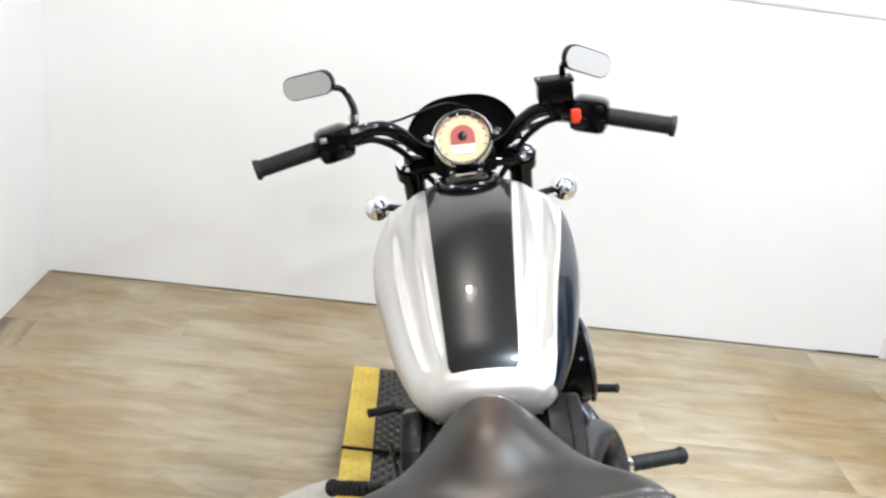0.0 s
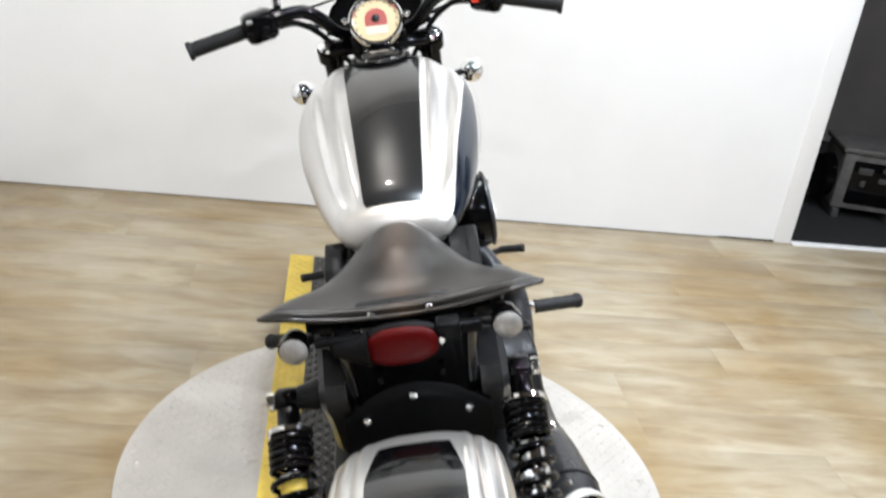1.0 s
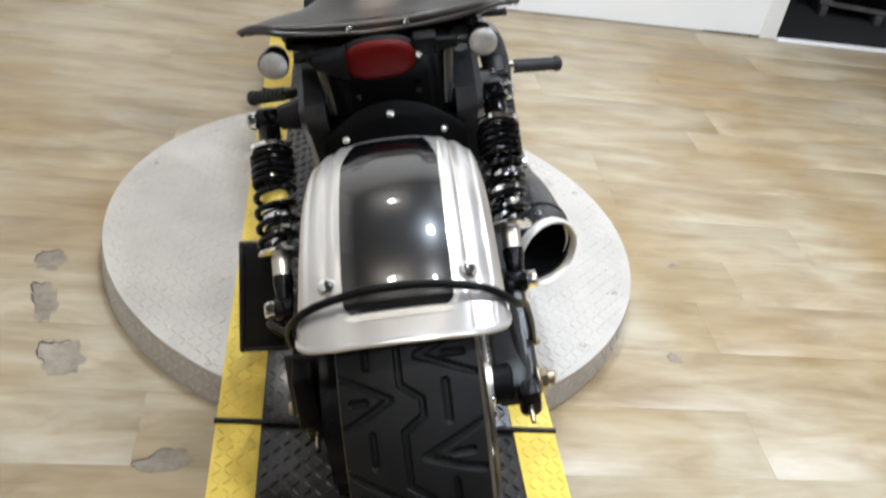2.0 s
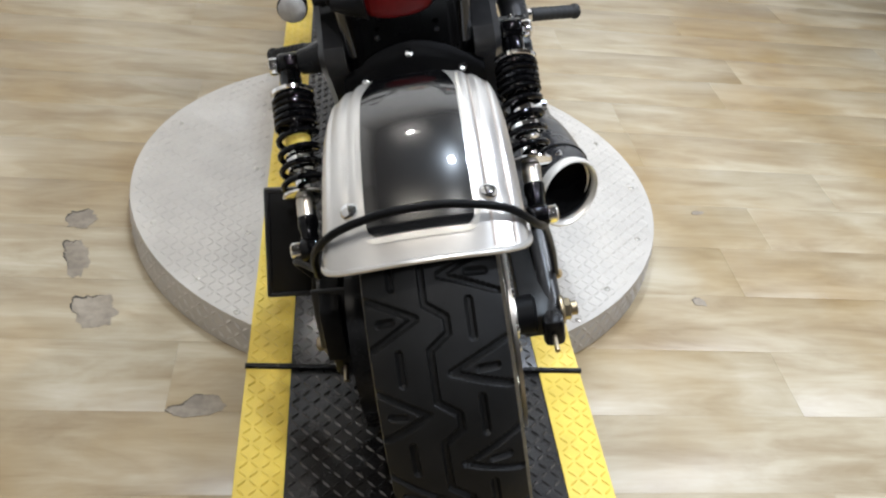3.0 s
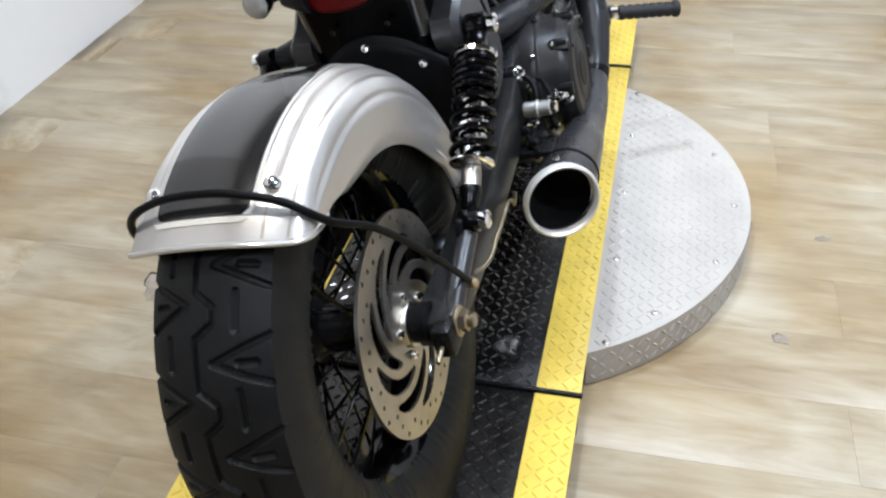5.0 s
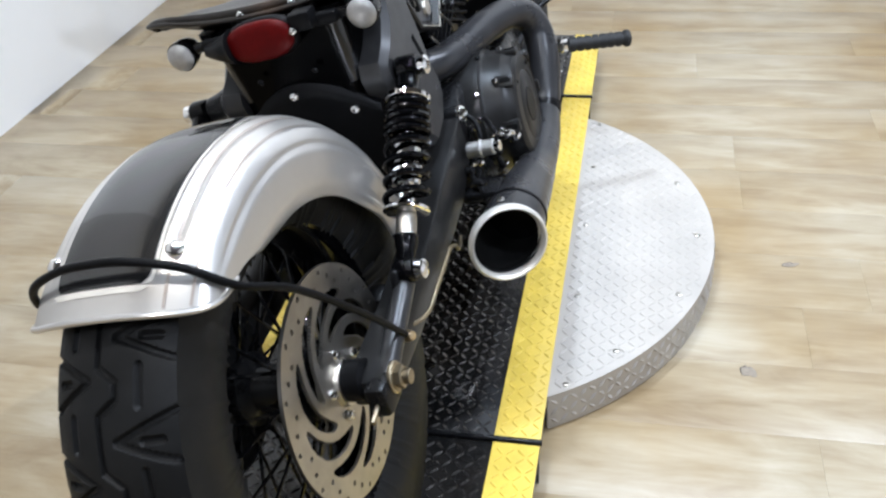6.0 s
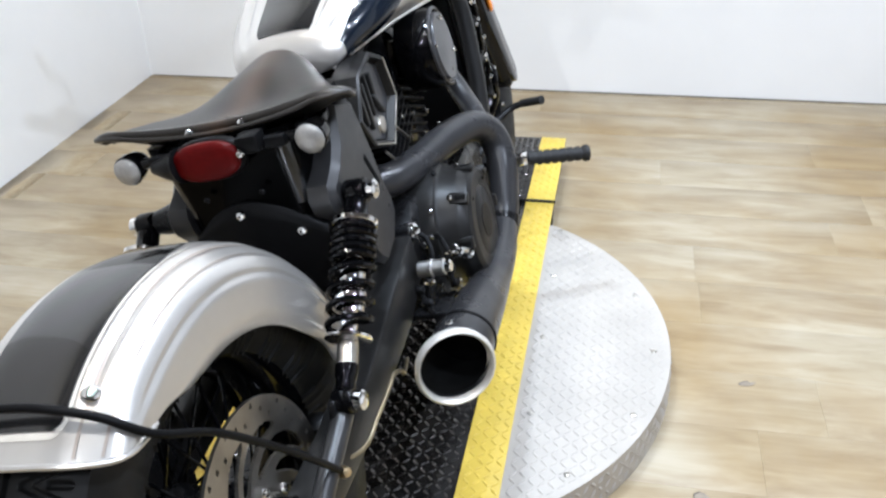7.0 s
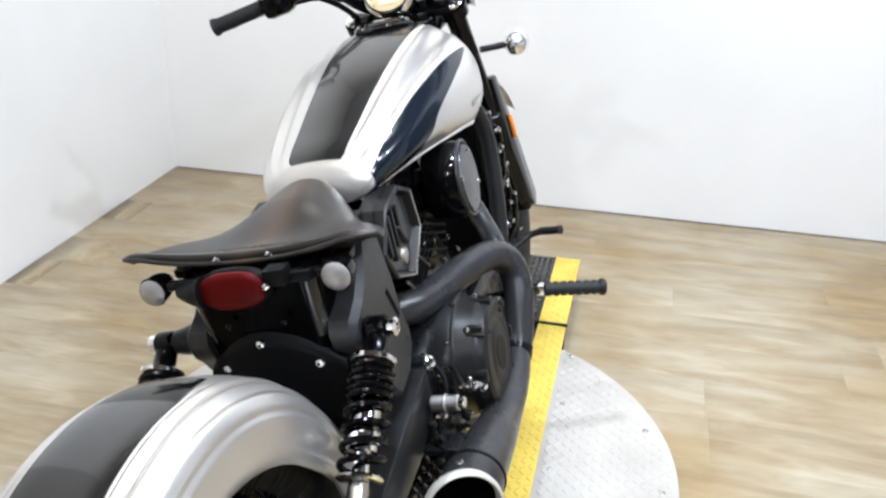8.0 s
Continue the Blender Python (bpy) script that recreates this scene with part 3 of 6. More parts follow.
def platform():
    root = new("turntable")
    # the disc: two half-moons of plate beside the track, with a plate skirt
    def half(sign):
        a0 = math.asin(HW / DR)
        arc = [(sign * DR * math.sin(a), DY - DR * math.cos(a)) for a in lin(a0, math.pi - a0, 72)]
        return arc
    for sign in (-1, 1):
        bm = bmesh.new()
        arc = half(sign)
        add_prism(bm, [(x, y, PZ - 0.006) for x, y in arc], (0, 0, 0.006))
        disc = part("deck_plate", bm, M_PLATE, root, "half-moon aluminium tread plate")
        spots = lugs(-0.64, 0.64, 0.0, 1.3, 0.0178, lambda x, y: sign * x > HW + 0.006 and math.hypot(x, y - DY) < DR - 0.012)
        tread("tread_pattern", spots, PZ, M_PLATE, disc, 0.0203, 0.0054, 0.0018)
        bm = bmesh.new()
        g = [[bm.verts.new((x * (1 + f), DY + (y - DY) * (1 + f), z)) for z, f in ((0.002, 0.003), (PZ - 0.006, 0.0))] for x, y in arc]
        h = [[bm.verts.new((x - 0.004 * (x / DR), y - 0.004 * (y - DY) / DR, z)) for z in (0.002, PZ - 0.006)] for x, y in arc]
        for i in range(len(arc) - 1):
            bm.faces.new((g[i][0], g[i + 1][0], g[i + 1][1], g[i][1]))
            bm.faces.new((h[i][1], h[i + 1][1], h[i + 1][0], h[i][0]))
            bm.faces.new((g[i][1], g[i + 1][1], h[i + 1][1], h[i][1]))
        part("skirt", bm, M_PLATE, root, "curved tread plate skirt")
        # lugs up the skirt
        bm = bmesh.new()
        n = 64
        for k in range(n):
            a = 0.53 + (math.pi - 1.06) * (k + 0.5) / n
            for row, z in enumerate((0.018, 0.040, 0.062)):
                tilt = 1 if (k + row) % 2 else -1
                rr = DR * (1 + 0.003 * (1 - z / PZ)) + 0.0002
                c = Vector((sign * rr * math.sin(a), DY - rr * math.cos(a), z))
                nrm = Vector((sign * math.sin(a), -math.cos(a), 0))
                tan = Vector((sign * math.cos(a), math.sin(a), 0))
                d = (tan + Vector((0, 0, tilt))).normalized()
                e = nrm.cross(d)
                v = [bm.verts.new(c + d * px * 0.024 + e * py * 0.0080 + nrm * pz) for px, py, pz in ((-0.5, 0, 0), (0, 0.5, 0), (0.5, 0, 0), (0, -0.5, 0), (0, 0, 0.0034))]
                for i in range(4):
                    bm.faces.new((v[i], v[(i + 1) % 4], v[4]))
        part("skirt_tread", bm, M_PLATE, root)["kind"] = "stuff"
        for r, y in ((0.030, 0.145), (0.030, 0.40), (0.030, 0.655), (0.030, 0.91), (0.030, 1.135)):
            part("deck_bolt", bolt((sign * (HW + r), y, PZ), (0, 0, 1), 0.0065, 0.003), M_STEEL, root)
        for k in range(5):
            a = math.pi * (0.26 + 0.12 * k)
            part("deck_bolt", bolt((sign * (DR - 0.035) * math.sin(a), DY - (DR - 0.035) * math.cos(a), PZ), (0, 0, 1), 0.0065, 0.003), M_STEEL, root)
    # core under the plates
    part("base", lathe([(0, 0.0), (DR - 0.02, 0.0), (DR - 0.02, PZ - 0.012), (0, PZ - 0.012)], 64, (0, DY, 0)), M_SATIN, root)
    # the track: middle section and two end sections
    yw = 0.078
    for y0, y1 in ((Y_R + 0.006, Y_F - 0.006), (Y_F + 0.006, Y_FE), (Y_RE, Y_R - 0.006)):
        track = part("track_plate", box((0, (y0 + y1) / 2, PZ - 0.006), (2 * HW, y1 - y0, 0.014), 0.001), M_BLACKPLATE, root, "worn black tread plate track")
        tread("tread_pattern", lugs(-HW + yw + 0.012, HW - yw - 0.012, y0 + 0.012, y1 - 0.012, 0.0178, lambda x, y: True), PZ + 0.001, M_LUG, track, 0.0200, 0.0050)
        for sx in (-1, 1):
            band = part("edge_band", box((sx * (HW - yw / 2), (y0 + y1) / 2, PZ + 0.0016), (yw, y1 - y0 - 0.002, 0.003), 0.0006), M_YELLOW, root, "yellow painted edge band")
            tread("tread_pattern", lugs(-HW + 0.012, HW, y0 + 0.012, y1 - 0.010, 0.0178, lambda x, y: HW - 0.006 > sx * x > HW - yw + 0.008), PZ + 0.003, M_YELLOW, band, 0.0195, 0.0050, 0.0022)
            part("side_rail", box((sx * (HW - 0.034), (y0 + y1) / 2, PZ / 2 - 0.007), (0.008, y1 - y0, PZ - 0.016), 0.001), M_SATIN, root)
    for y in (Y_R, Y_F):
        part("hinge_pin", cyl((-HW - 0.003, y, PZ + 0.003), (HW + 0.003, y, PZ + 0.003), 0.0055, 12), M_SATIN, root, "dark steel hinge pin")
        for sx in (-1, 1):
            part("hinge_foot", box((sx * (HW - 0.004), y - 0.012, PZ / 2), (0.006, 0.012, PZ - 0.004), 0.001), M_SATIN, root)
    tagged(root, "round aluminium tread plate turntable with a black and yellow track", "turntable")
    return root


platform()

# ---- the motorcycle: built upright about the rear contact line, then leaned onto its stand ----
bike = new("motorcycle")
bike.matrix_basis = Matrix.Translation((0.082, 0, 0.083)) @ pose(0, 0, 0, 0, 0, -1.4) @ pose(0, 0, 0, 0, -13.94, 0)
tagged(bike, "silver and black cruiser motorcycle leaning on its side stand", "motorcycle")
RA = Vector((0, -0.240, 0.331))    # rear axle
FA = Vector((0, 1.375, 0.322))     # front axle
XAX = Vector((1, 0, 0))


def wheel_m(c):
    """z of a lathe turned to x, about the wheel's middle."""
    return Matrix.Translation(c) @ frame_of(XAX)


GROOVES = [  # tread lines in millimetres across and along
    ((-72, 0), (-20, 46)), ((-20, 46), (-70, 92)), ((-60, 47), (-46, 47)),
    ((72, 101), (10, 147)), ((10, 147), (70, 185)), ((58, 147), (40, 147)),
    ((-9, -2), (-9, 24)), ((-9, 24), (12, 50)), ((12, 50), (12, 78)), ((12, 78), (-9, 104)), ((-9, 104), (-9, 171)),
    ((-42, 104), (-42, 158)), ((38, 24), (38, 90)),
]


def tyre_bm(R, half, tread_on=True, na=960, period=20):
    """A tyre turned about z, with grooves cut into its tread."""
    bm = bmesh.new()
    L = 2 * math.pi * R / period * 1000
    rows = []
    prof = [(-half * 0.72, R * 0.63), (-half * 0.9, R * 0.70), (-half, R * 0.80), (-half * 0.985, R * 0.875)]
    crown = lin(-0.93, 0.93, 84 if tread_on else 12)
    for v in crown:
        prof.append((v * half, R - 0.020 * abs(v) ** 2.6))
    prof += [(half * 0.985, R * 0.875), (half, R * 0.80), (half * 0.9, R * 0.70), (half * 0.72, R * 0.63)]
    segs = np.array([[*a, *b] for a, b in GROOVES], float)
    sc = L / 171.0
    segs[:, 1] *= sc
    segs[:, 3] *= sc
    for x, r in prof:
        depth = np.zeros(na)
        if tread_on and abs(x) < half * 0.94:
            s = (np.arange(na) * (2 * math.pi * R * 1000 / na) - 2.364 * R * 1000 + 46 * sc) % L
            best = np.full(na, 99.0)
            for off in (-L, 0, L):
                for ax, ay, bx, by in segs:
                    px, py = x * 1000 - ax, s + off - ay
                    dx, dy = bx - ax, by - ay
                    t = np.clip((px * dx + py * dy) / (dx * dx + dy * dy), 0, 1)
                    best = np.minimum(best, np.hypot(px - t * dx, py - t * dy))
            depth = 0.0050 * np.clip((4.2 - best) / 1.7, 0, 1)
        rows.append([bm.verts.new((math.cos(2 * math.pi * k / na) * (r - depth[k]), math.sin(2 * math.pi * k / na) * (r - depth[k]), x)) for k in range(na)])
    for a, b in zip(rows, rows[1:]):
        for k in range(na):
            bm.faces.new((a[k], a[(k + 1) % na], b[(k + 1) % na], b[k]))
    return bm


def mask_plate(r0, r1, nr, na, keep, thick):
    """A pierced round plate about z from a polar mask."""
    bm = bmesh.new()
    rs = lin(r0, r1, nr + 1)
    on = [[keep((rs[i] + rs[i + 1]) / 2, 2 * math.pi * (k + 0.5) / na) for k in range(na)] for i in range(nr)]
    made = {}

    def vert(i, k, top):
        key = (i, k % na, top)
        if key not in made:
            a = 2 * math.pi * (k % na) / na
            made[key] = bm.verts.new((rs[i] * math.cos(a), rs[i] * math.sin(a), thick / 2 if top else -thick / 2))
        return made[key]

    for i in range(nr):
        for k in range(na):
            if not on[i][k]:
                continue
            for top in (True, False):
                q = [vert(i, k, top), vert(i + 1, k, top), vert(i + 1, k + 1, top), vert(i, k + 1, top)]
                bm.faces.new(q if top else q[::-1])
            if i == 0 or not on[i - 1][k]:
                bm.faces.new((vert(i, k, True), vert(i, k + 1, True), vert(i, k + 1, False), vert(i, k, False)))
            if i == nr - 1 or not on[i + 1][k]:
                bm.faces.new((vert(i + 1, k, False), vert(i + 1, k + 1, False), vert(i + 1, k + 1, True), vert(i + 1, k, True)))
            if not on[i][k - 1]:
                bm.faces.new((vert(i, k, False), vert(i + 1, k, False), vert(i + 1, k, True), vert(i, k, True)))
            if not on[i][(k + 1) % na]:
                bm.faces.new((vert(i, k + 1, True), vert(i + 1, k + 1, True), vert(i + 1, k + 1, False), vert(i, k + 1, False)))
    return bm


def rotor_keep(r, a):
    if r < 0.030:
        return False
    if r < 0.052:
        return True
    # sweeping comma slots, trailing from a blunt outer end
    for k in range(9):
        c = 2 * math.pi * k / 9 - 19.0 * (r - 0.058)
        d = (a - c + math.pi) % (2 * math.pi) - math.pi
        if 0.058 < r < 0.120:
            q = (r - 0.058) / 0.062
            half = 0.0108 * math.sqrt(max(0.0, 1 - (2 * q - 1) ** 4)) * (0.75 + 0.45 * q)
            if abs(d) * r / math.sqrt(1 + (19.0 * r) ** 2) < half:
                return False
    for k in range(42):
        rr = (0.129, 0.137, 0.145)[k % 3]
        c = 2 * math.pi * k / 42 + 0.02
        d = (a - c + math.pi) % (2 * math.pi) - math.pi
        if math.hypot(r - rr, d * r) < 0.0034:
            return False
    return True


def wheel(name, c, R, half, rotor_x, spokes=40):
    w = new(name)
    w.parent = bike
    w.matrix_basis = Matrix.Translation(c) @ frame_of(XAX)
    rr = R * 0.66
    part("tyre", tyre_bm(R, half, name == "rear_wheel"), M_RUBBER, w, "black tyre with chevron tread", 30)
    part("rim", lathe([(rr * 1.0, -half * 0.78), (rr * 1.02, -half * 0.72), (rr * 0.97, -half * 0.62), (rr * 0.90, -half * 0.30), (rr * 0.88, 0), (rr * 0.90, half * 0.30),
                       (rr * 0.97, half * 0.62), (rr * 1.02, half * 0.72), (rr * 1.0, half * 0.78), (rr * 0.95, half * 0.70), (rr * 0.86, half * 0.34), (rr * 0.84, 0),
                       (rr * 0.86, -half * 0.34), (rr * 0.95, -half * 0.70)], 96, closed=True), M_GLOSSBLACK, w, "gloss black rim")
    part("hub", lathe([(0, -0.075), (0.022, -0.075), (0.028, -0.06), (0.048, -0.055), (0.050, -0.04), (0.032, -0.03), (0.030, 0.03), (0.050, 0.04), (0.048, 0.055), (0.028, 0.06), (0.022, 0.075), (0, 0.075)], 40), M_SATIN, w, "black hub")
    first = None
    for k in range(spokes):
        side = 1 if k % 2 else -1
        lean = 0.34 if k % 4 < 2 else -0.34
        a = 2 * math.pi * k / spokes
        m = pose(0, 0, 0, 0, 0, math.degrees(a))
        if first is None:
            first = {}
        key = (side, lean > 0)
        if key not in first:
            p0 = (0.046 * math.cos(lean), 0.046 * math.sin(lean), side * 0.047)
            bm = bmesh.new()
            add_tube(bm, [Vector(p0), Vector((rr * 0.87, 0, side * 0.006))], 0.0024, 6)
            add_tube(bm, [Vector((rr * 0.80, 0, side * 0.0085)), Vector((rr * 0.875, 0, side * 0.006))], 0.0036, 6)
            first[key] = part("spoke", bm, M_GLOSSBLACK, w)
            first[key].matrix_basis = m
        else:
            shared("spoke", first[key], w, m)
    if rotor_x:
        bm = mask_plate(0.028, 0.153, 60, 420, rotor_keep, 0.005)
        d = part("brake_disc", bm, M_ROTOR, w, "drilled steel brake disc with curved slots", 20)
        d.location = (0, 0, rotor_x)
        part("disc_carrier", lathe([(0.027, rotor_x - 0.012), (0.050, rotor_x - 0.012), (0.050, rotor_x - 0.004), (0.033, rotor_x - 0.003), (0.033, rotor_x + 0.006), (0.031, rotor_x + 0.010), (0.027, rotor_x + 0.010)], 40, closed=True), M_STEEL, w, "steel disc carrier")
        for k in range(5):
            a = 2 * math.pi * k / 5 + 0.3
            part("disc_bolt", bolt((0.043 * math.cos(a), 0.043 * math.sin(a), rotor_x + 0.004), (0, 0, 1), 0.007, 0.007), M_CHROME, w)
    return w


rear = wheel("rear_wheel", RA, 0.331, 0.079, 0.088)
front = wheel("front_wheel", FA, 0.322, 0.065, -0.07)


def fender_fn(c, crown, low, half, bow=0.0, bead=0.0):
    """Surface of a mudguard about an axle: th in degrees from ahead over the top, v from -1 to 1 across."""
    def fn(th, v, depth=0.0):
        s = abs(v)
        edge = low(th) if callable(low) else low
        if s < 0.62:
            q = s / 0.62
            x, r = half * 0.90 * q, crown - 0.026 * q ** 2.8
        else:
            q = (s - 0.62) / 0.38
            a = q * math.pi / 2
            x = half * 0.90 + half * 0.10 * math.sin(min(1, q * 2.2) * math.pi / 2) - bead * (0.0026 * (1 - step(112, 121, th)) * math.exp(-((s - 0.735) / 0.016) ** 2) + 0.007 * max(0.0, (q - 0.75) / 0.25) ** 2)
            r = crown - 0.026 - (crown - 0.026 - edge) * (q ** 1.15)
        # raised beads and grooves along the shoulder
        r += bead * (1 - step(112, 121, th)) * (0.0018 * math.exp(-((s - 0.400) / 0.030) ** 2) - 0.0018 * math.exp(-((s - 0.460) / 0.018) ** 2)
                     + 0.0016 * math.exp(-((s - 0.520) / 0.030) ** 2) - 0.0020 * math.exp(-((s - 0.590) / 0.020) ** 2))
        r -= depth * (1 if s < 0.62 else 0.15)
        x -= depth * (0 if s < 0.62 else 1)
        a = math.radians(th - bow * s ** 5 * max(0.0, (th - 60) / 67))
        return Vector((c[0] + math.copysign(x, v), c[1] + r * math.cos(a), c[2] + r * math.sin(a)))
    return fn


FEND = fender_fn(RA, 0.352, lambda th: curve_at([20, 40, 95, 112, 120, 127], [0.256, 0.240, 0.238, 0.248, 0.266, 0.280], th), 0.113, 13.0, 1.0)
F0, F1 = 12.0, 126.0


def raised(fn, h):
    """The same surface, lifted by h along its normal."""
    def up(u, v, depth=0.0):
        e = 1e-3
        p = fn(u, v)
        n = (fn(u + e, v) - fn(u - e, v)).cross(fn(u, v + e) - fn(u, v - e))
        n.normalize()
        return p + n * (h - depth)
    return up


def strip(fn, us, lo, hi, nv, lift, thick=0.0):
    """A patch between two edges lo(u) and hi(u) of a surface, lifted from it."""
    top = fn
    bm = bmesh.new()
    def pt(u, v):
        e = 1e-3
        p = top(u, v)
        n = (top(u + e, v) - top(u - e, v)).cross(top(u, v + e) - top(u, v - e))
        n.normalize()
        return p + n * lift
    g = [[bm.verts.new(pt(u, lo(u) + (hi(u) - lo(u)) * j / (nv - 1))) for j in range(nv)] for u in us]
    for i in range(len(us) - 1):
        for j in range(nv - 1):
            bm.faces.new((g[i][j], g[i + 1][j], g[i + 1][j + 1], g[i][j + 1]))
    return bm


def rear_fender():
    f = new("rear_fender")
    f.parent = bike
    us = lin(F0, F1, 64)
    vs = lin(-1, 1, 141)
    part("fender_shell", sheet(FEND, us, vs, 0.003), M_SILVER, f, "silver painted rear mudguard", 50)
    # rolled rear lip
    lip = [FEND(F1, v) for v in lin(-0.97, 0.97, 41)]
    part("lip", tube(lip, 0.0036, 8, 2), M_SILVER, f, "silver rolled lip")
    sgn = FL
    w0 = 0.352
    def e(u):
        # rounded rear end of the stripe
        t = min(1, max(0, (120.5 - u) / 3.0))
        return w0 * (0.86 + 0.14 * math.sqrt(1 - (1 - t) ** 2))
    def eo(u):
        t = min(1, max(0, (122.0 - u) / 4.0))
        return (w0 + 0.036) * (0.72 + 0.28 * math.sqrt(1 - (1 - t) ** 2))
    ss = lin(82.0, 120.5, 40)
    part("stripe", strip(FEND, ss, lambda u: -e(u), e, 21, sgn * 0.0012), M_GUNMETAL, f, "dark gunmetal centre stripe", 50)
    # black patch painted as the reflection of the undertail
    ks = lin(68.0, 82.0, 12)
    part("stripe_tip", strip(FEND, ks, lambda u: -w0 + (82 - u) * 0.006, lambda u: w0 - (82 - u) * 0.006, 15, sgn * 0.0012), M_GLOSSBLACK, f, "black patch painted as the undertail reflected in the stripe", 50)
    for sg in (-1, 1):
        part("pinstripe", strip(FEND, lin(72.0, 120.5, 40), lambda u: sg * (e(u) + 0.010), lambda u: sg * eo(u), 4, sgn * sg * 0.0010), M_PIN, f, "pale pinstripe", 50)
        # tan lines drawn along the shoulder creases, darkening them
        part("pinstripe", strip(FEND, lin(30.0, 125.0, 60), lambda u: sg * 0.445, lambda u: sg * 0.462, 3, sgn * sg * 0.0010), M_COPPER, f, "tan line drawn along a crease", 50)
        part("pinstripe", strip(FEND, lin(30.0, 125.0, 60), lambda u: sg * 0.585, lambda u: sg * 0.60, 3, sgn * sg * 0.0012), M_COPPER, f, "tan line drawn along a crease", 50)
    part("pinstripe", strip(FEND, lin(120.8, 121.95, 6), lambda u: -eo(u), eo, 21, sgn * 0.0010), M_PIN, f, "pale pinstripe", 50)
    for sx in (-1, 1):
        p = Vector((sx * 0.074, -0.378, 0.639))
        n = (p - RA)
        n.x = sx * 0.12
        n.normalize()
        part("fender_bolt", lathe([(0.009, -0.004), (0.011, 0.002), (0.010, 0.007), (0.006, 0.011), (0, 0.0125)], 16, p, n), M_CHROME, f, "chrome dome bolt")
    # inner splash guard
    inner = fender_fn(RA, 0.342, 0.332, 0.088)
    part("inner_guard", sheet(inner, lin(-5, 124, 40), lin(-0.6, 0.6, 13), 0.003), M_PLASTIC, f, "black inner guard")
    return f


FL = 1.0
rear_fender()

# strap over the mudguard
strap = [(0.165, -0.172, 0.340), (0.156, -0.235, 0.43), (0.140, -0.318, 0.535), (0.124, -0.382, 0.592), (0.094, -0.404, 0.634), (0.044, -0.412, 0.655), (0, -0.413, 0.659),
         (-0.044, -0.412, 0.655), (-0.094, -0.404, 0.634), (-0.124, -0.380, 0.592), (-0.138, -0.325, 0.52), (-0.160, -0.23, 0.455), (-0.200, -0.16, 0.42), (-0.185, -0.15, 0.385)]
st = part("strap", tube(strap, 0.0047, 10, 8), M_PLASTIC, bike, "black rubber strap over the rear mudguard")
part("strap_end", lathe([(0.004, -0.014), (0.0075, -0.008), (0.008, 0.0), (0.006, 0.008), (0, 0.011)], 14, strap[0], (0.6, -0.3, 0.2)), M_BRASS, st, "brass strap end")


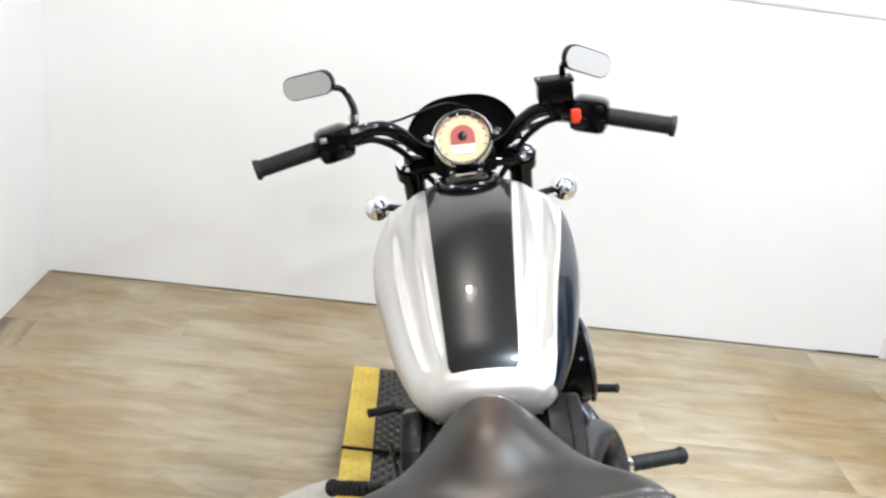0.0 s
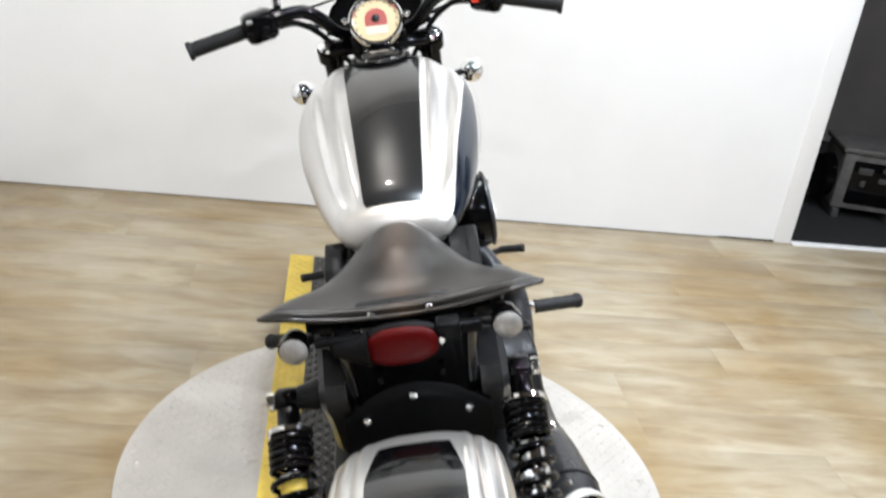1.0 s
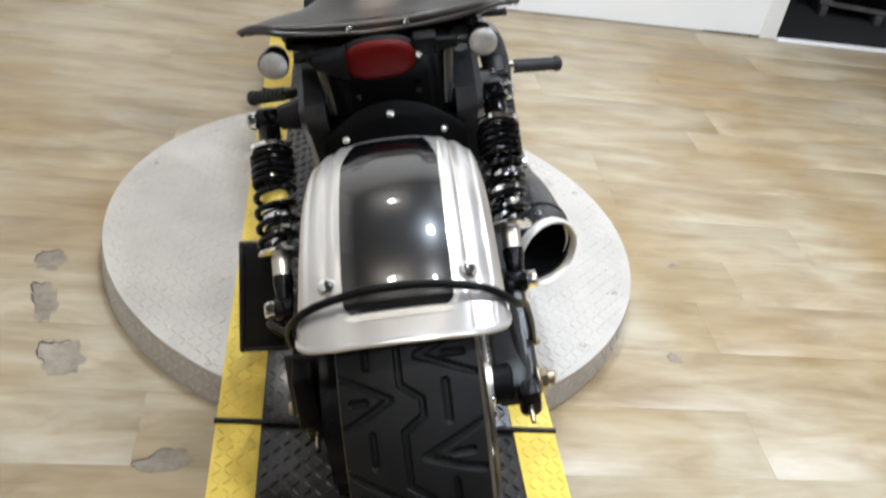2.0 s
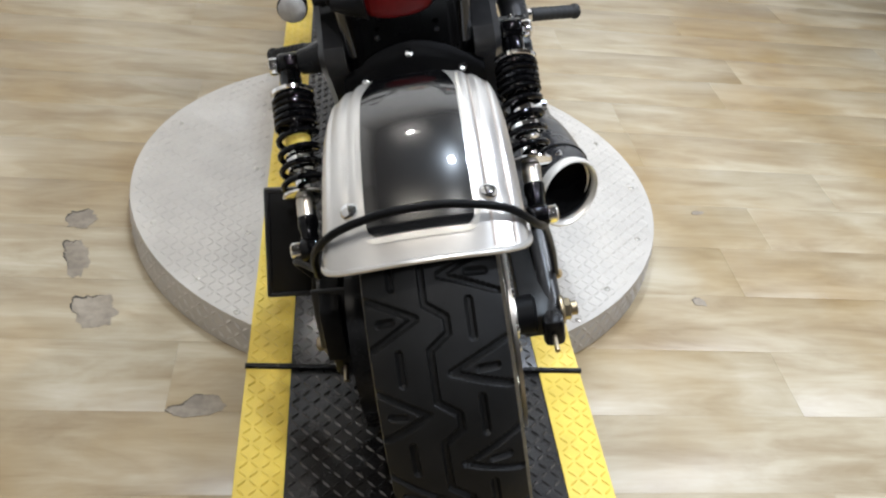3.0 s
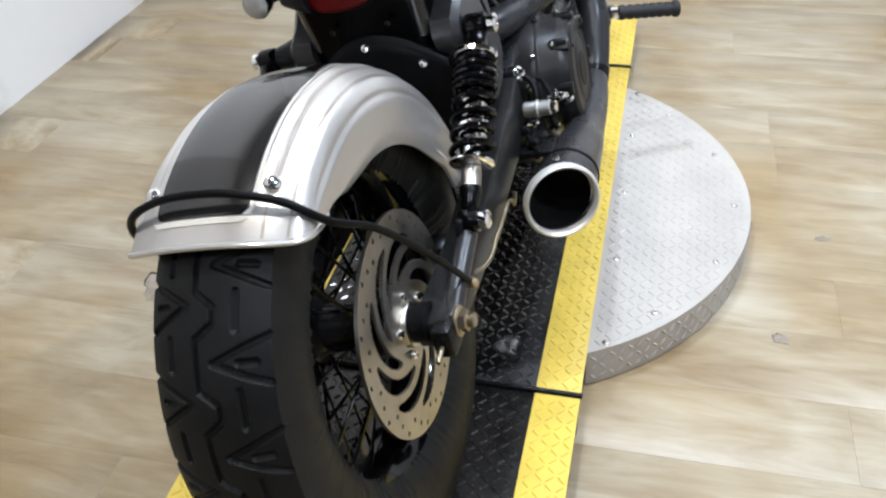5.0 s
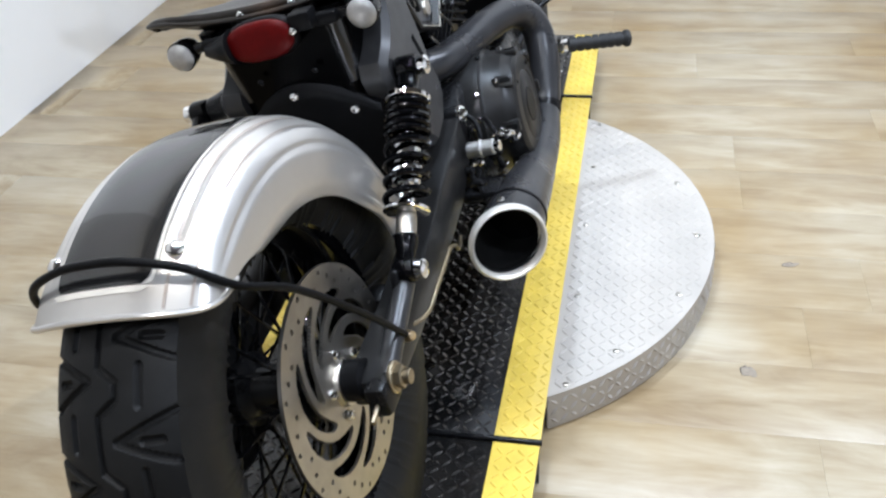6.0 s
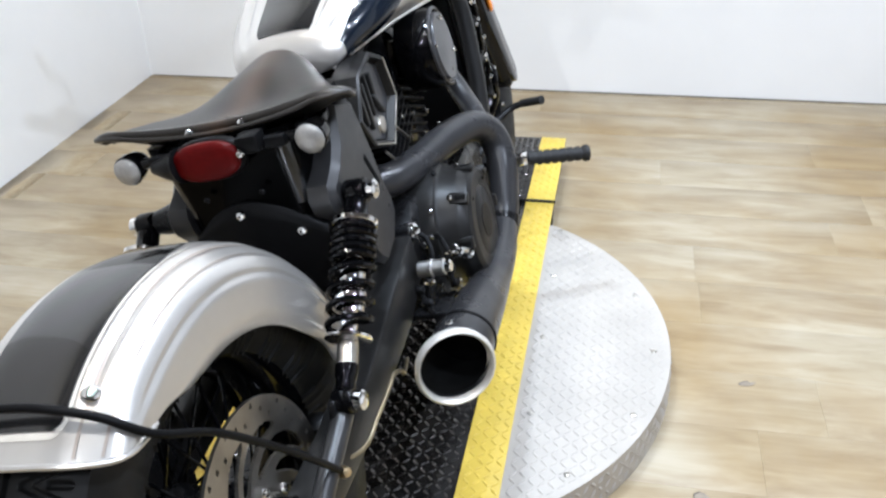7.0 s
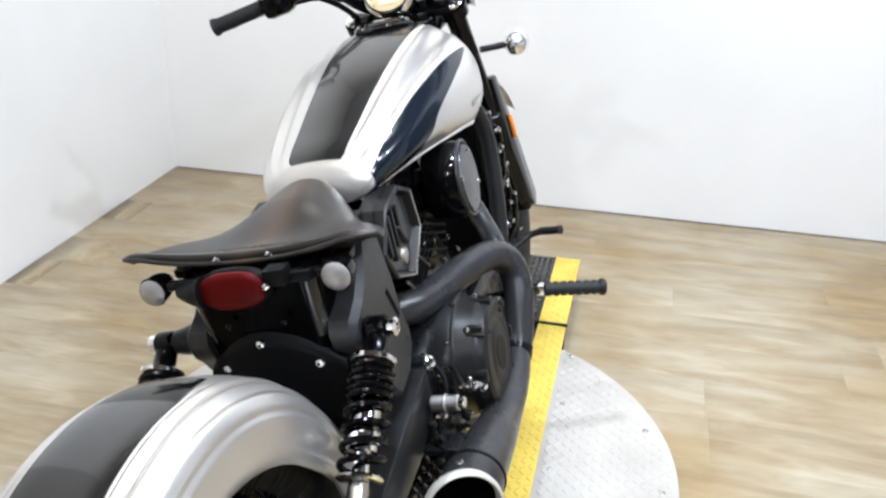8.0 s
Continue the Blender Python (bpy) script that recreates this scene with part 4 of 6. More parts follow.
# ---- swing arm, axle, caliper ----
def swingarm():
    s = new("swingarm")
    s.parent = bike
    for sx in (-1, 1):
        x0 = sx * 0.104
        bm = bmesh.new()
        prof = [(0.30, 0.345, 0.420), (0.20, 0.315, 0.402), (0.05, 0.302, 0.372), (-0.10, 0.297, 0.352), (-0.215, 0.300, 0.350), (-0.262, 0.305, 0.344)]
        pts = [(x0, y, z1) for y, z0, z1 in prof] + [(x0, y, z0) for y, z0, z1 in reversed(prof)]
        add_prism(bm, pts, (sx * 0.052, 0, 0))
        bmesh.ops.recalc_face_normals(bm, faces=bm.faces)
        bmesh.ops.bevel(bm, geom=list(bm.edges), offset=0.006, segments=2, affect="EDGES", profile=0.5)
        part("arm", bm, M_COVER, s, "satin black swing arm beam")
        # shock foot
        part("shock_foot", prism([(sx * 0.138, -0.13, 0.345), (sx * 0.138, -0.05, 0.36), (sx * 0.138, -0.075, 0.398), (sx * 0.138, -0.108, 0.400)], (sx * 0.012, 0, 0), 0.004), M_SATIN, s)
        part("link_bar", tube([(sx * 0.150, -0.098, 0.372), (sx * 0.150, -0.17, 0.352), (sx * 0.150, -0.245, 0.330)], 0.0145, 14), M_RAIL, s, "round satin black bar")
        part("axle_block", box((sx * 0.146, -0.248, 0.322), (0.030, 0.064, 0.046), 0.008), M_SATIN, s)
        part("adjuster_bolt", cyl((sx * 0.145, -0.278, 0.320), (sx * 0.145, -0.305, 0.316), 0.0036, 10), M_NUT, s, "bare adjuster bolt")
        bm = bmesh.new()
        add_hex(bm, (sx * 0.163, RA.y, RA.z), (sx, 0, 0), 0.0155, 0.012)
        add_cyl(bm, (sx * 0.172, RA.y, RA.z), (sx * 0.184, RA.y, RA.z), 0.010, 14)
        add_cyl(bm, (sx * 0.158, RA.y, RA.z), (sx * 0.165, RA.y, RA.z), 0.021, 20)
        part("axle_nut", bm, M_NUT, s, "dull steel axle nut")
    part("axle", cyl((-0.17, RA.y, RA.z), (0.17, RA.y, RA.z), 0.012, 16), M_STEEL, s)
    part("spacer", lathe([(0.02, 0.095), (0.027, 0.098), (0.028, 0.122), (0.022, 0.126)], 24, RA, XAX), M_PLASTIC, s)
    part("pivot_tube", cyl((-0.15, 0.315, 0.385), (0.15, 0.315, 0.385), 0.03, 20), M_SATIN, s)
    part("pivot_nut", lathe([(0.018, 0), (0.018, 0.01), (0.012, 0.014), (0.012, 0.02), (0, 0.021)], 18, (0.130, 0.346, 0.399), XAX), M_CHROME, s, "chrome pivot nut")
    # caliper ahead of and above the axle
    bm = bmesh.new()
    add_box(bm, (0.088, -0.068, 0.322), (0.030, 0.036, 0.050), 0.008, pose(0, 0, 0, 12))
    part("brake_caliper", bm, M_SATIN, s, "black brake caliper")
    for y, z in ((-0.068, 0.335), (-0.068, 0.310)):
        part("caliper_bolt", bolt((0.102, y, z), XAX, 0.006, 0.005), M_CHROME, s)
    part("brake_hose", tube([(0.130, -0.16, 0.335), (0.166, -0.11, 0.322), (0.172, -0.05, 0.328), (0.173, 0.004, 0.331), (0.173, 0.036, 0.332), (0.171, 0.062, 0.318), (0.165, 0.084, 0.298), (0.155, 0.13, 0.29)], 0.0030, 8), M_NUT, s, "thin braided brake hose")
    # drive belt and guard, far side
    bm = bmesh.new()
    add_lathe(bm, [(0.030, -0.088), (0.118, -0.094), (0.124, -0.098), (0.124, -0.122), (0.118, -0.122), (0.030, -0.112)], 60, wheel_m(RA), True)
    part("belt_pulley", bm, M_SATIN, s)
    part("belt_guard", prism([(-0.132, 0.12, 0.43), (-0.132, -0.18, 0.452), (-0.132, -0.29, 0.43), (-0.132, -0.31, 0.36), (-0.132, -0.24, 0.36), (-0.132, 0.12, 0.395)], (-0.028, 0, 0), 0.004), M_PLASTIC, s, "black belt guard")
    part("guard_flap", prism([(-0.105, -0.262, 0.445), (-0.170, -0.250, 0.440), (-0.175, -0.262, 0.345), (-0.105, -0.275, 0.345)], (0, -0.005, 0), 0.002), M_COVER, s, "black plastic flap")
    return s


swingarm()


# ---- shock absorbers ----
def shock(sx):
    s = new("shock_absorber")
    s.parent = bike
    wide = 0.160 if sx > 0 else 0.194
    top, bot = Vector((sx * wide, 0.146, 0.578)), Vector((sx * (wide - 0.005), -0.090, 0.387))
    ax = (bot - top)
    L = ax.length
    d = ax.normalized()
    m = Matrix.Translation(top) @ frame_of(d)

    def turned(name, prof, mt, label="", n=28):
        bm = bmesh.new()
        add_lathe(bm, prof, n, m)
        return part(name, bm, mt, s, label)

    eye = bmesh.new()
    add_lathe(eye, [(0.008, -0.016), (0.017, -0.016), (0.019, -0.012), (0.019, 0.012), (0.017, 0.016), (0.008, 0.016)], 24, Matrix.Translation(top) @ frame_of(XAX))
    part("upper_eye", eye, M_GLOSSBLACK, s)
    part("upper_bolt", lathe([(0.013, 0), (0.014, 0.004), (0.014, 0.011), (0.010, 0.014), (0.006, 0.014), (0.005, 0.010), (0, 0.010)], 18, top + XAX * sx * 0.018, XAX * sx), M_CHROME, s, "chrome mounting bolt")
    part("inner_bolt", lathe([(0.012, 0), (0.013, 0.003), (0.013, 0.009), (0.009, 0.012), (0, 0.012)], 18, top - XAX * sx * 0.018, XAX * -sx), M_CHROME, s, "chrome mounting bolt")
    turned("upper_body", [(0.012, 0.012), (0.017, 0.016), (0.018, 0.042), (0.021, 0.046)], M_GLOSSBLACK)
    turned("collar", [(0.015, 0.044), (0.030, 0.045), (0.034, 0.048), (0.034, 0.054), (0.030, 0.057), (0.015, 0.057)], M_CHROME, "chrome preload collar")
    turned("damper_tube", [(0.013, 0.057), (0.013, 0.115), (0.019, 0.116), (0.019, 0.150), (0.013, 0.152), (0.013, 0.172), (0.020, 0.173), (0.020, 0.182), (0.012, 0.184), (0.012, 0.215)], M_CHROME, "chrome damper tube")
    turned("damper_ring", [(0.012, 0.152), (0.021, 0.153), (0.0225, 0.156), (0.0225, 0.168), (0.021, 0.171), (0.012, 0.172)], M_CHROME, "chrome damper ring")
    turned("lower_collar", [(0.012, 0.214), (0.031, 0.215), (0.033, 0.217), (0.033, 0.220), (0.030, 0.222), (0.012, 0.223)], M_CHROME, "chrome spring seat")
    turned("lower_body", [(0.0135, 0.224), (0.0145, 0.228), (0.0145, 0.252), (0.0150, 0.254)], M_STEEL, "bare steel damper sleeve")
    turned("fork_end", [(0.0150, 0.2535), (0.0158, 0.256), (0.0158, L - 0.034), (0.0135, L - 0.028), (0.0135, L - 0.014)], M_GLOSSBLACK, "gloss black lower body")
    # a coil wound tight above and open below
    pts, z, a = [], 0.060, 0.0
    while z < 0.211:
        pitch = 0.0105 if z < 0.108 else 0.0245
        pts.append(m @ Vector((0.0295 * math.cos(a), 0.0295 * math.sin(a), z)))
        a += 2 * math.pi / 18
        z += pitch / 18
    bm = bmesh.new()
    add_tube(bm, pts, 0.0050, 8)
    part("spring", bm, M_GLOSSBLACK, s, "black coil spring")
    low = bmesh.new()
    add_lathe(low, [(0.006, -0.014), (0.016, -0.014), (0.018, -0.010), (0.018, 0.010), (0.016, 0.014), (0.006, 0.014)], 24, Matrix.Translation(bot) @ frame_of(XAX))
    part("lower_eye", low, M_GLOSSBLACK, s)
    part("lower_bolt", lathe([(0.013, 0), (0.0135, 0.003), (0.0135, 0.012), (0.010, 0.015), (0, 0.016)], 18, bot + XAX * sx * 0.015, XAX * sx), M_CHROME, s, "chrome mounting bolt")
    if sx < 0:
        turned("sticker", [(0.0194, 0.124), (0.0194, 0.142)], M_YELLOW, "small yellow sticker", 16)


for sx in (1, -1):
    shock(sx)


# ---- tail: frame rails, black undertail, lamps ----
def tail():
    t = new("rear_frame")
    t.parent = bike
    # upright gloss black rear panel: flat behind, turned forward round two soft vertical corners
    def fn(z, v):
        w = curve_at([0.540, 0.590, 0.700], [0.098, 0.099, 0.104], z)
        y = curve_at([0.540, 0.590, 0.650, 0.700], [0.116, 0.112, 0.106, 0.104], z)
        s = abs(v)
        if s < 0.5:
            x, dy = (w - 0.022) * s / 0.5, 0.0
        else:
            a = min(1.0, (s - 0.5) / 0.3) * math.radians(72)
            x, dy = w - 0.022 + 0.024 * math.sin(a), 0.024 * (1 - math.cos(a))
            if s > 0.8:
                x, dy = x + 0.020 * (s - 0.8), dy + 0.10 * (s - 0.8) / 0.2
        return Vector((math.copysign(x, v), y + dy, z))
    part("undertail_panel", sheet(fn, lin(0.540, 0.700, 14), lin(-1, 1, 61)), M_TAIL, t, "gloss black undertail panel")
    # beads added along the corners, lighter than the panel, for the highlight streaks
    for sx in (-1, 1):
        part("panel_edge", tube([(sx * 0.090, 0.119, 0.694), (sx * 0.088, 0.120, 0.660), (sx * 0.086, 0.123, 0.625), (sx * 0.085, 0.127, 0.590)], [0.0130, 0.0135, 0.0140, 0.0145], 20, 4), M_BEAD, t, "black bead added to catch a highlight on the panel edge")
    # arched lower panel over the mudguard, standing proud of the upper one
    def low(v, q, depth=0.0):
        top = 0.604 - 0.058 * abs(v) ** 1.9
        z = top + (0.440 - top) * q
        y = 0.101 + 0.022 * q + 0.016 * abs(v) ** 2 + 0.010 * max(0, 1 - q * 12)
        return Vector((0.112 * v, y - 0.004 + depth, z))
    part("arched_panel", sheet(low, lin(-1, 1, 29), lin(0, 1, 20), 0.008), M_PLASTIC, t, "black arched lower panel")
    for x, y, z in ((-0.076, 0.107, 0.547), (0.077, 0.107, 0.548), (-0.002, 0.0965, 0.590)):
        part("panel_bolt", bolt((x, y + 0.002, z), (0, -1, 0.2), 0.0075, 0.008), M_CHROME, t, "chrome panel bolt")
    for x in (-0.045, 0.045):
        part("panel_screw", bolt((x, 0.097, 0.622), (0, -1, 0), 0.005, 0.004), M_SATIN, t)
    part("connector_box", box((0.062, 0.088, 0.700), (0.034, 0.030, 0.026), 0.004), M_PLASTIC, t, "small black connector box")
    # the inner panel ahead of the mudguard
    arch = [(0.112 * math.sin(a), 0.470 + 0.06 * math.cos(a)) for a in lin(-math.pi / 2, math.pi / 2, 17)]
    part("inner_panel", prism([(x, 0.134, z - 0.02) for x, z in arch] + [(0.10, 0.134, 0.40), (-0.10, 0.134, 0.40)], (0, 0.05, 0), 0.003), M_PLASTIC, t)
    for sx in (-1, 1):
        # cast frame rail: from under the seat past the shock mount and down to the pivot
        pts = [(0.204, 0.702), (0.275, 0.676), (0.292, 0.600), (0.300, 0.530), (0.312, 0.492), (0.308, 0.462), (0.270, 0.428), (0.215, 0.415), (0.186, 0.440), (0.160, 0.500), (0.130, 0.548),
               (0.114, 0.566), (0.110, 0.588), (0.118, 0.606), (0.152, 0.622), (0.178, 0.644)]
        rail = part("frame_rail", plate([(y, z) for y, z in pts], sx * 0.100, sx * 0.142, 0.010), M_RAIL, t, "satin black cast frame rail")
        # uncut groove: its shade is painted as a dark strip
        part("casting_slot", box((sx * 0.1422, 0.262, 0.560), (0.002, 0.010, 0.062), 0.0008, pose(0, 0, 0, 24)), M_WARM, rail, "dark strip painted as the shade in a casting slot")
        part("shock_mount", lathe([(0.020, 0.0), (0.020, 0.012), (0.016, 0.02), (0.012, 0.022), (0.012, 0.04)], 24, (sx * (0.120 if sx > 0 else 0.150), 0.146, 0.578), XAX * sx), M_SATIN, t)
        if sx < 0:
            # arm that carries the wider shock mount
            part("mount_arm", tube([(-0.120, 0.150, 0.585), (-0.150, 0.148, 0.580), (-0.176, 0.147, 0.578)], [0.030, 0.024, 0.019], 20), M_SATIN, t, "satin black shock mount arm")
    # seat bracket bolts under the rear edge
    part("seat_bracket", box((0, 0.148, 0.708), (0.14, 0.05, 0.014), 0.004), M_SATIN, t)
    for x in (-0.045, 0.039):
        part("bracket_bolt", bolt((x, 0.123, 0.717), (0, -1, 0), 0.007, 0.007), M_CHROME, t, "chrome bracket bolt")
    # tail lamp
    lamp = new("tail_lamp")
    lamp.parent = bike
    c = Vector((-0.005, 0.076, 0.688))
    def oval(w, h, d0, d1, n=36):
        bm = bmesh.new()
        m = Matrix.Translation(c) @ frame_of((0, -1, 0.10)) 
        rings = []
        for k, (s, d) in enumerate([(1.0, d0), (1.0, d0 + (d1 - d0) * 0.45), (0.93, d0 + (d1 - d0) * 0.75), (0.75, d0 + (d1 - d0) * 0.93), (0.4, d1), (0.0, d1)]):
            if s == 0:
                rings.append([bm.verts.new(m @ Vector((0, 0, d)))])
            else:
                ring = []
                for i in range(n):
                    a = 2 * math.pi * i / n
                    ca, sa = math.cos(a), math.sin(a)
                    ring.append(bm.verts.new(m @ Vector((w * s * math.copysign(abs(ca) ** 0.80, ca), h * s * math.copysign(abs(sa) ** 0.80, sa), d))))
                rings.append(ring)
        for a, b in zip(rings, rings[1:]):
            for k in range(n):
                q = list(dict.fromkeys([a[k], a[(k + 1) % n], b[(k + 1) % n % len(b)], b[k % len(b)]]))
                bm.faces.new(q)
        return bm
    part("housing", oval(0.057, 0.0305, -0.012, 0.003), M_PLASTIC, lamp, "black lamp housing")
    part("lens", oval(0.051, 0.0275, 0.0, 0.011), M_RED, lamp, "red oval lens")
    for x in (-0.056, 0.056):
        part("lamp_screw", bolt(c + Vector((x, -0.006, -0.008 if x < 0 else 0.004)), (0, -1, 0.1), 0.0055, 0.005), M_CHROME, lamp)
    part("lamp_arm", box((0, 0.098, 0.692), (0.22, 0.016, 0.018), 0.005), M_PLASTIC, lamp)
    part("lamp_wing", tube([(-0.100, 0.092, 0.686), (-0.070, 0.082, 0.686), (-0.050, 0.080, 0.687)], [0.010, 0.018, 0.026], 16), M_PLASTIC, lamp, "black moulded lamp wing")
    # rear indicators
    for sx in (-1, 1):
        ind = new("rear_indicator")
        ind.parent = bike
        p = Vector((0.146, 0.094, 0.688)) if sx > 0 else Vector((-0.162, 0.112, 0.681))
        part("stalk", tube([(sx * 0.095, 0.112, 0.690), (sx * 0.13, 0.112, 0.688)], 0.008, 12), M_SATIN, ind)
        part("bowl", lathe([(0.0, 0.046), (0.012, 0.042), (0.018, 0.032), (0.0220, 0.016), (0.0228, 0.0), (0.021, -0.002)], 28, p, (0, 1, 0.02)), M_GLOSSBLACK, ind, "black indicator bowl")
        part("lens", lathe([(0.0212, 0.0), (0.0208, 0.004), (0.0165, 0.008), (0.0085, 0.0105), (0, 0.011)], 28, p, (0, -1, -0.02)), M_LENS, ind, "clear ribbed lens")
    part("cable", tube([(0.125, 0.150, 0.715), (0.128, 0.135, 0.70), (0.142, 0.115, 0.69)], 0.0018, 6), M_PLASTIC, t)


tail()


# ---- seat ----
SY = [0.112, 0.118, 0.128, 0.146, 0.172, 0.200, 0.237, 0.280, 0.320, 0.355, 0.378, 0.392]
SW = [0.160, 0.190, 0.202, 0.202, 0.194, 0.181, 0.156, 0.124, 0.093, 0.066, 0.038, 0.004]


def seat():
    s = new("seat")
    s.parent = bike
    def z_of(x, y, w):
        q = abs(x) / max(w, 1e-3)
        z = 0.714 + 0.010 * step(0.24, 0.37, y) + 0.026 * step(0.15, 0.30, y) * math.exp(-(x / 0.085) ** 2)
        z += 0.012 * (1 - step(0.112, 0.150, y))
        z += 0.020 * q ** 2.2 * (1 - step(0.14, 0.25, y))
        z -= 0.026 * q ** 3 * step(0.20, 0.30, y)
        z -= 0.012 * step(0.36, 0.392, y)
        z -= 0.006 * math.exp(-((y - 0.20) / 0.05) ** 2) * math.exp(-(x / 0.10) ** 2)
        # padded hem along the rear edge, ended by a crease
        z += 0.0040 * math.exp(-((y - 0.130) / 0.013) ** 2) - 0.0040 * math.exp(-((y - 0.149) / 0.0045) ** 2)
        return z
    def fn(v, u, depth=0.0):
        y = SY[0] + (SY[-1] - SY[0]) * v
        w = curve_at(SY, SW, y)
        x = w * u
        # the rear edge bows in a little behind the middle
        bow = 0.007 * (1 - u * u) * (1 - step(0.0, 0.25, v))
        e = max(abs(u), 1 - v * 12 if v < 0.08 else 0, (v - 0.94) / 0.06 if v > 0.94 else 0)
        z = z_of(x, y, w) - 0.010 * max(0, (e - 0.85) / 0.15) ** 2
        if depth:
            x *= 0.97
            y = 0.24 + (y - 0.24) * 0.97
            z -= depth * (1 - 0.72 * min(1, max(abs(u), 1 - 6 * v)) ** 3)
        return Vector((x, y + bow, z))
    part("leather_cover", sheet(fn, lin(0, 0.2, 34) + lin(0.22, 1, 40), lin(-1, 1, 65), 0.024), M_LEATHER, s, "black leather cover, brown wear and sheen painted along the middle", 60)
    edge = [fn(v, -1) + Vector((0, 0, -0.004)) for v in lin(0.9, 0.0, 24)] + [fn(0, u) + Vector((0, 0, -0.004)) for u in lin(-0.9, 0.9, 20)] + [fn(v, 1) + Vector((0, 0, -0.004)) for v in lin(0.0, 0.9, 24)]
    part("rolled_rim", tube(edge, [0.0015 + 0.0026 * max(0.0, 1 - (abs(k - (len(edge) - 1) / 2) / (len(edge) * 0.30)) ** 4) for k in range(len(edge))], 10, 2), M_LEATHER, s, "rolled leather rim")
    pan = [Vector((x * 0.72, 0.25 + (y - 0.25) * 0.80, 0.692)) for y, w in zip(SY, SW) for x in (w,)] 
    outline = [(p.x, p.y, 0.686) for p in pan] + [(-p.x, p.y, 0.686) for p in reversed(pan)]
    part("seat_pan", prism(outline, (0, 0, 0.010)), M_SATIN, s, "black seat pan")
    return s


seat()

# ---- fuel tank ----
TY = [0.392, 0.399, 0.414, 0.440, 0.50, 0.60, 0.70, 0.80, 0.88, 0.93, 0.965]
TT = [0.716, 0.737, 0.757, 0.774, 0.796, 0.832, 0.863, 0.887, 0.898, 0.895, 0.872]
TW = [0.068, 0.090, 0.105, 0.118, 0.138, 0.160, 0.179, 0.190, 0.190, 0.176, 0.135]
TB = [0.690, 0.690, 0.694, 0.698, 0.700, 0.697, 0.690, 0.680, 0.668, 0.662, 0.670]


def tank_fn(y, v, depth=0.0):
    zt, w, zb = curve_at(TY, TT, y), curve_at(TY, TW, y), curve_at(TY, TB, y)
    zm = zb + 0.36 * (zt - zb)
    s = abs(v)
    if s <= 0.74:
        a = s / 0.74 * math.pi / 2
        x = w * math.sin(a) ** 0.92
        z = zm + (zt - zm) * max(0.0, math.cos(a)) ** 0.80
        # flutes beside the stripe
        k = step(0.40, 0.50, y) * (1 - step(0.86, 0.95, y))
        z -= 0.0105 * k * math.exp(-((s - 0.335) / 0.038) ** 2)
        z += 0.0040 * k * math.exp(-((s - 0.415) / 0.022) ** 2)
        z += 0.003 * k * math.exp(-((s - 0.255) / 0.022) ** 2)
    else:
        q = (s - 0.74) / 0.26
        x = w * (1 - 0.22 * q * q)
        z = zm + (zb - zm) * q
    return Vector((math.copysign(x, v), y, z))


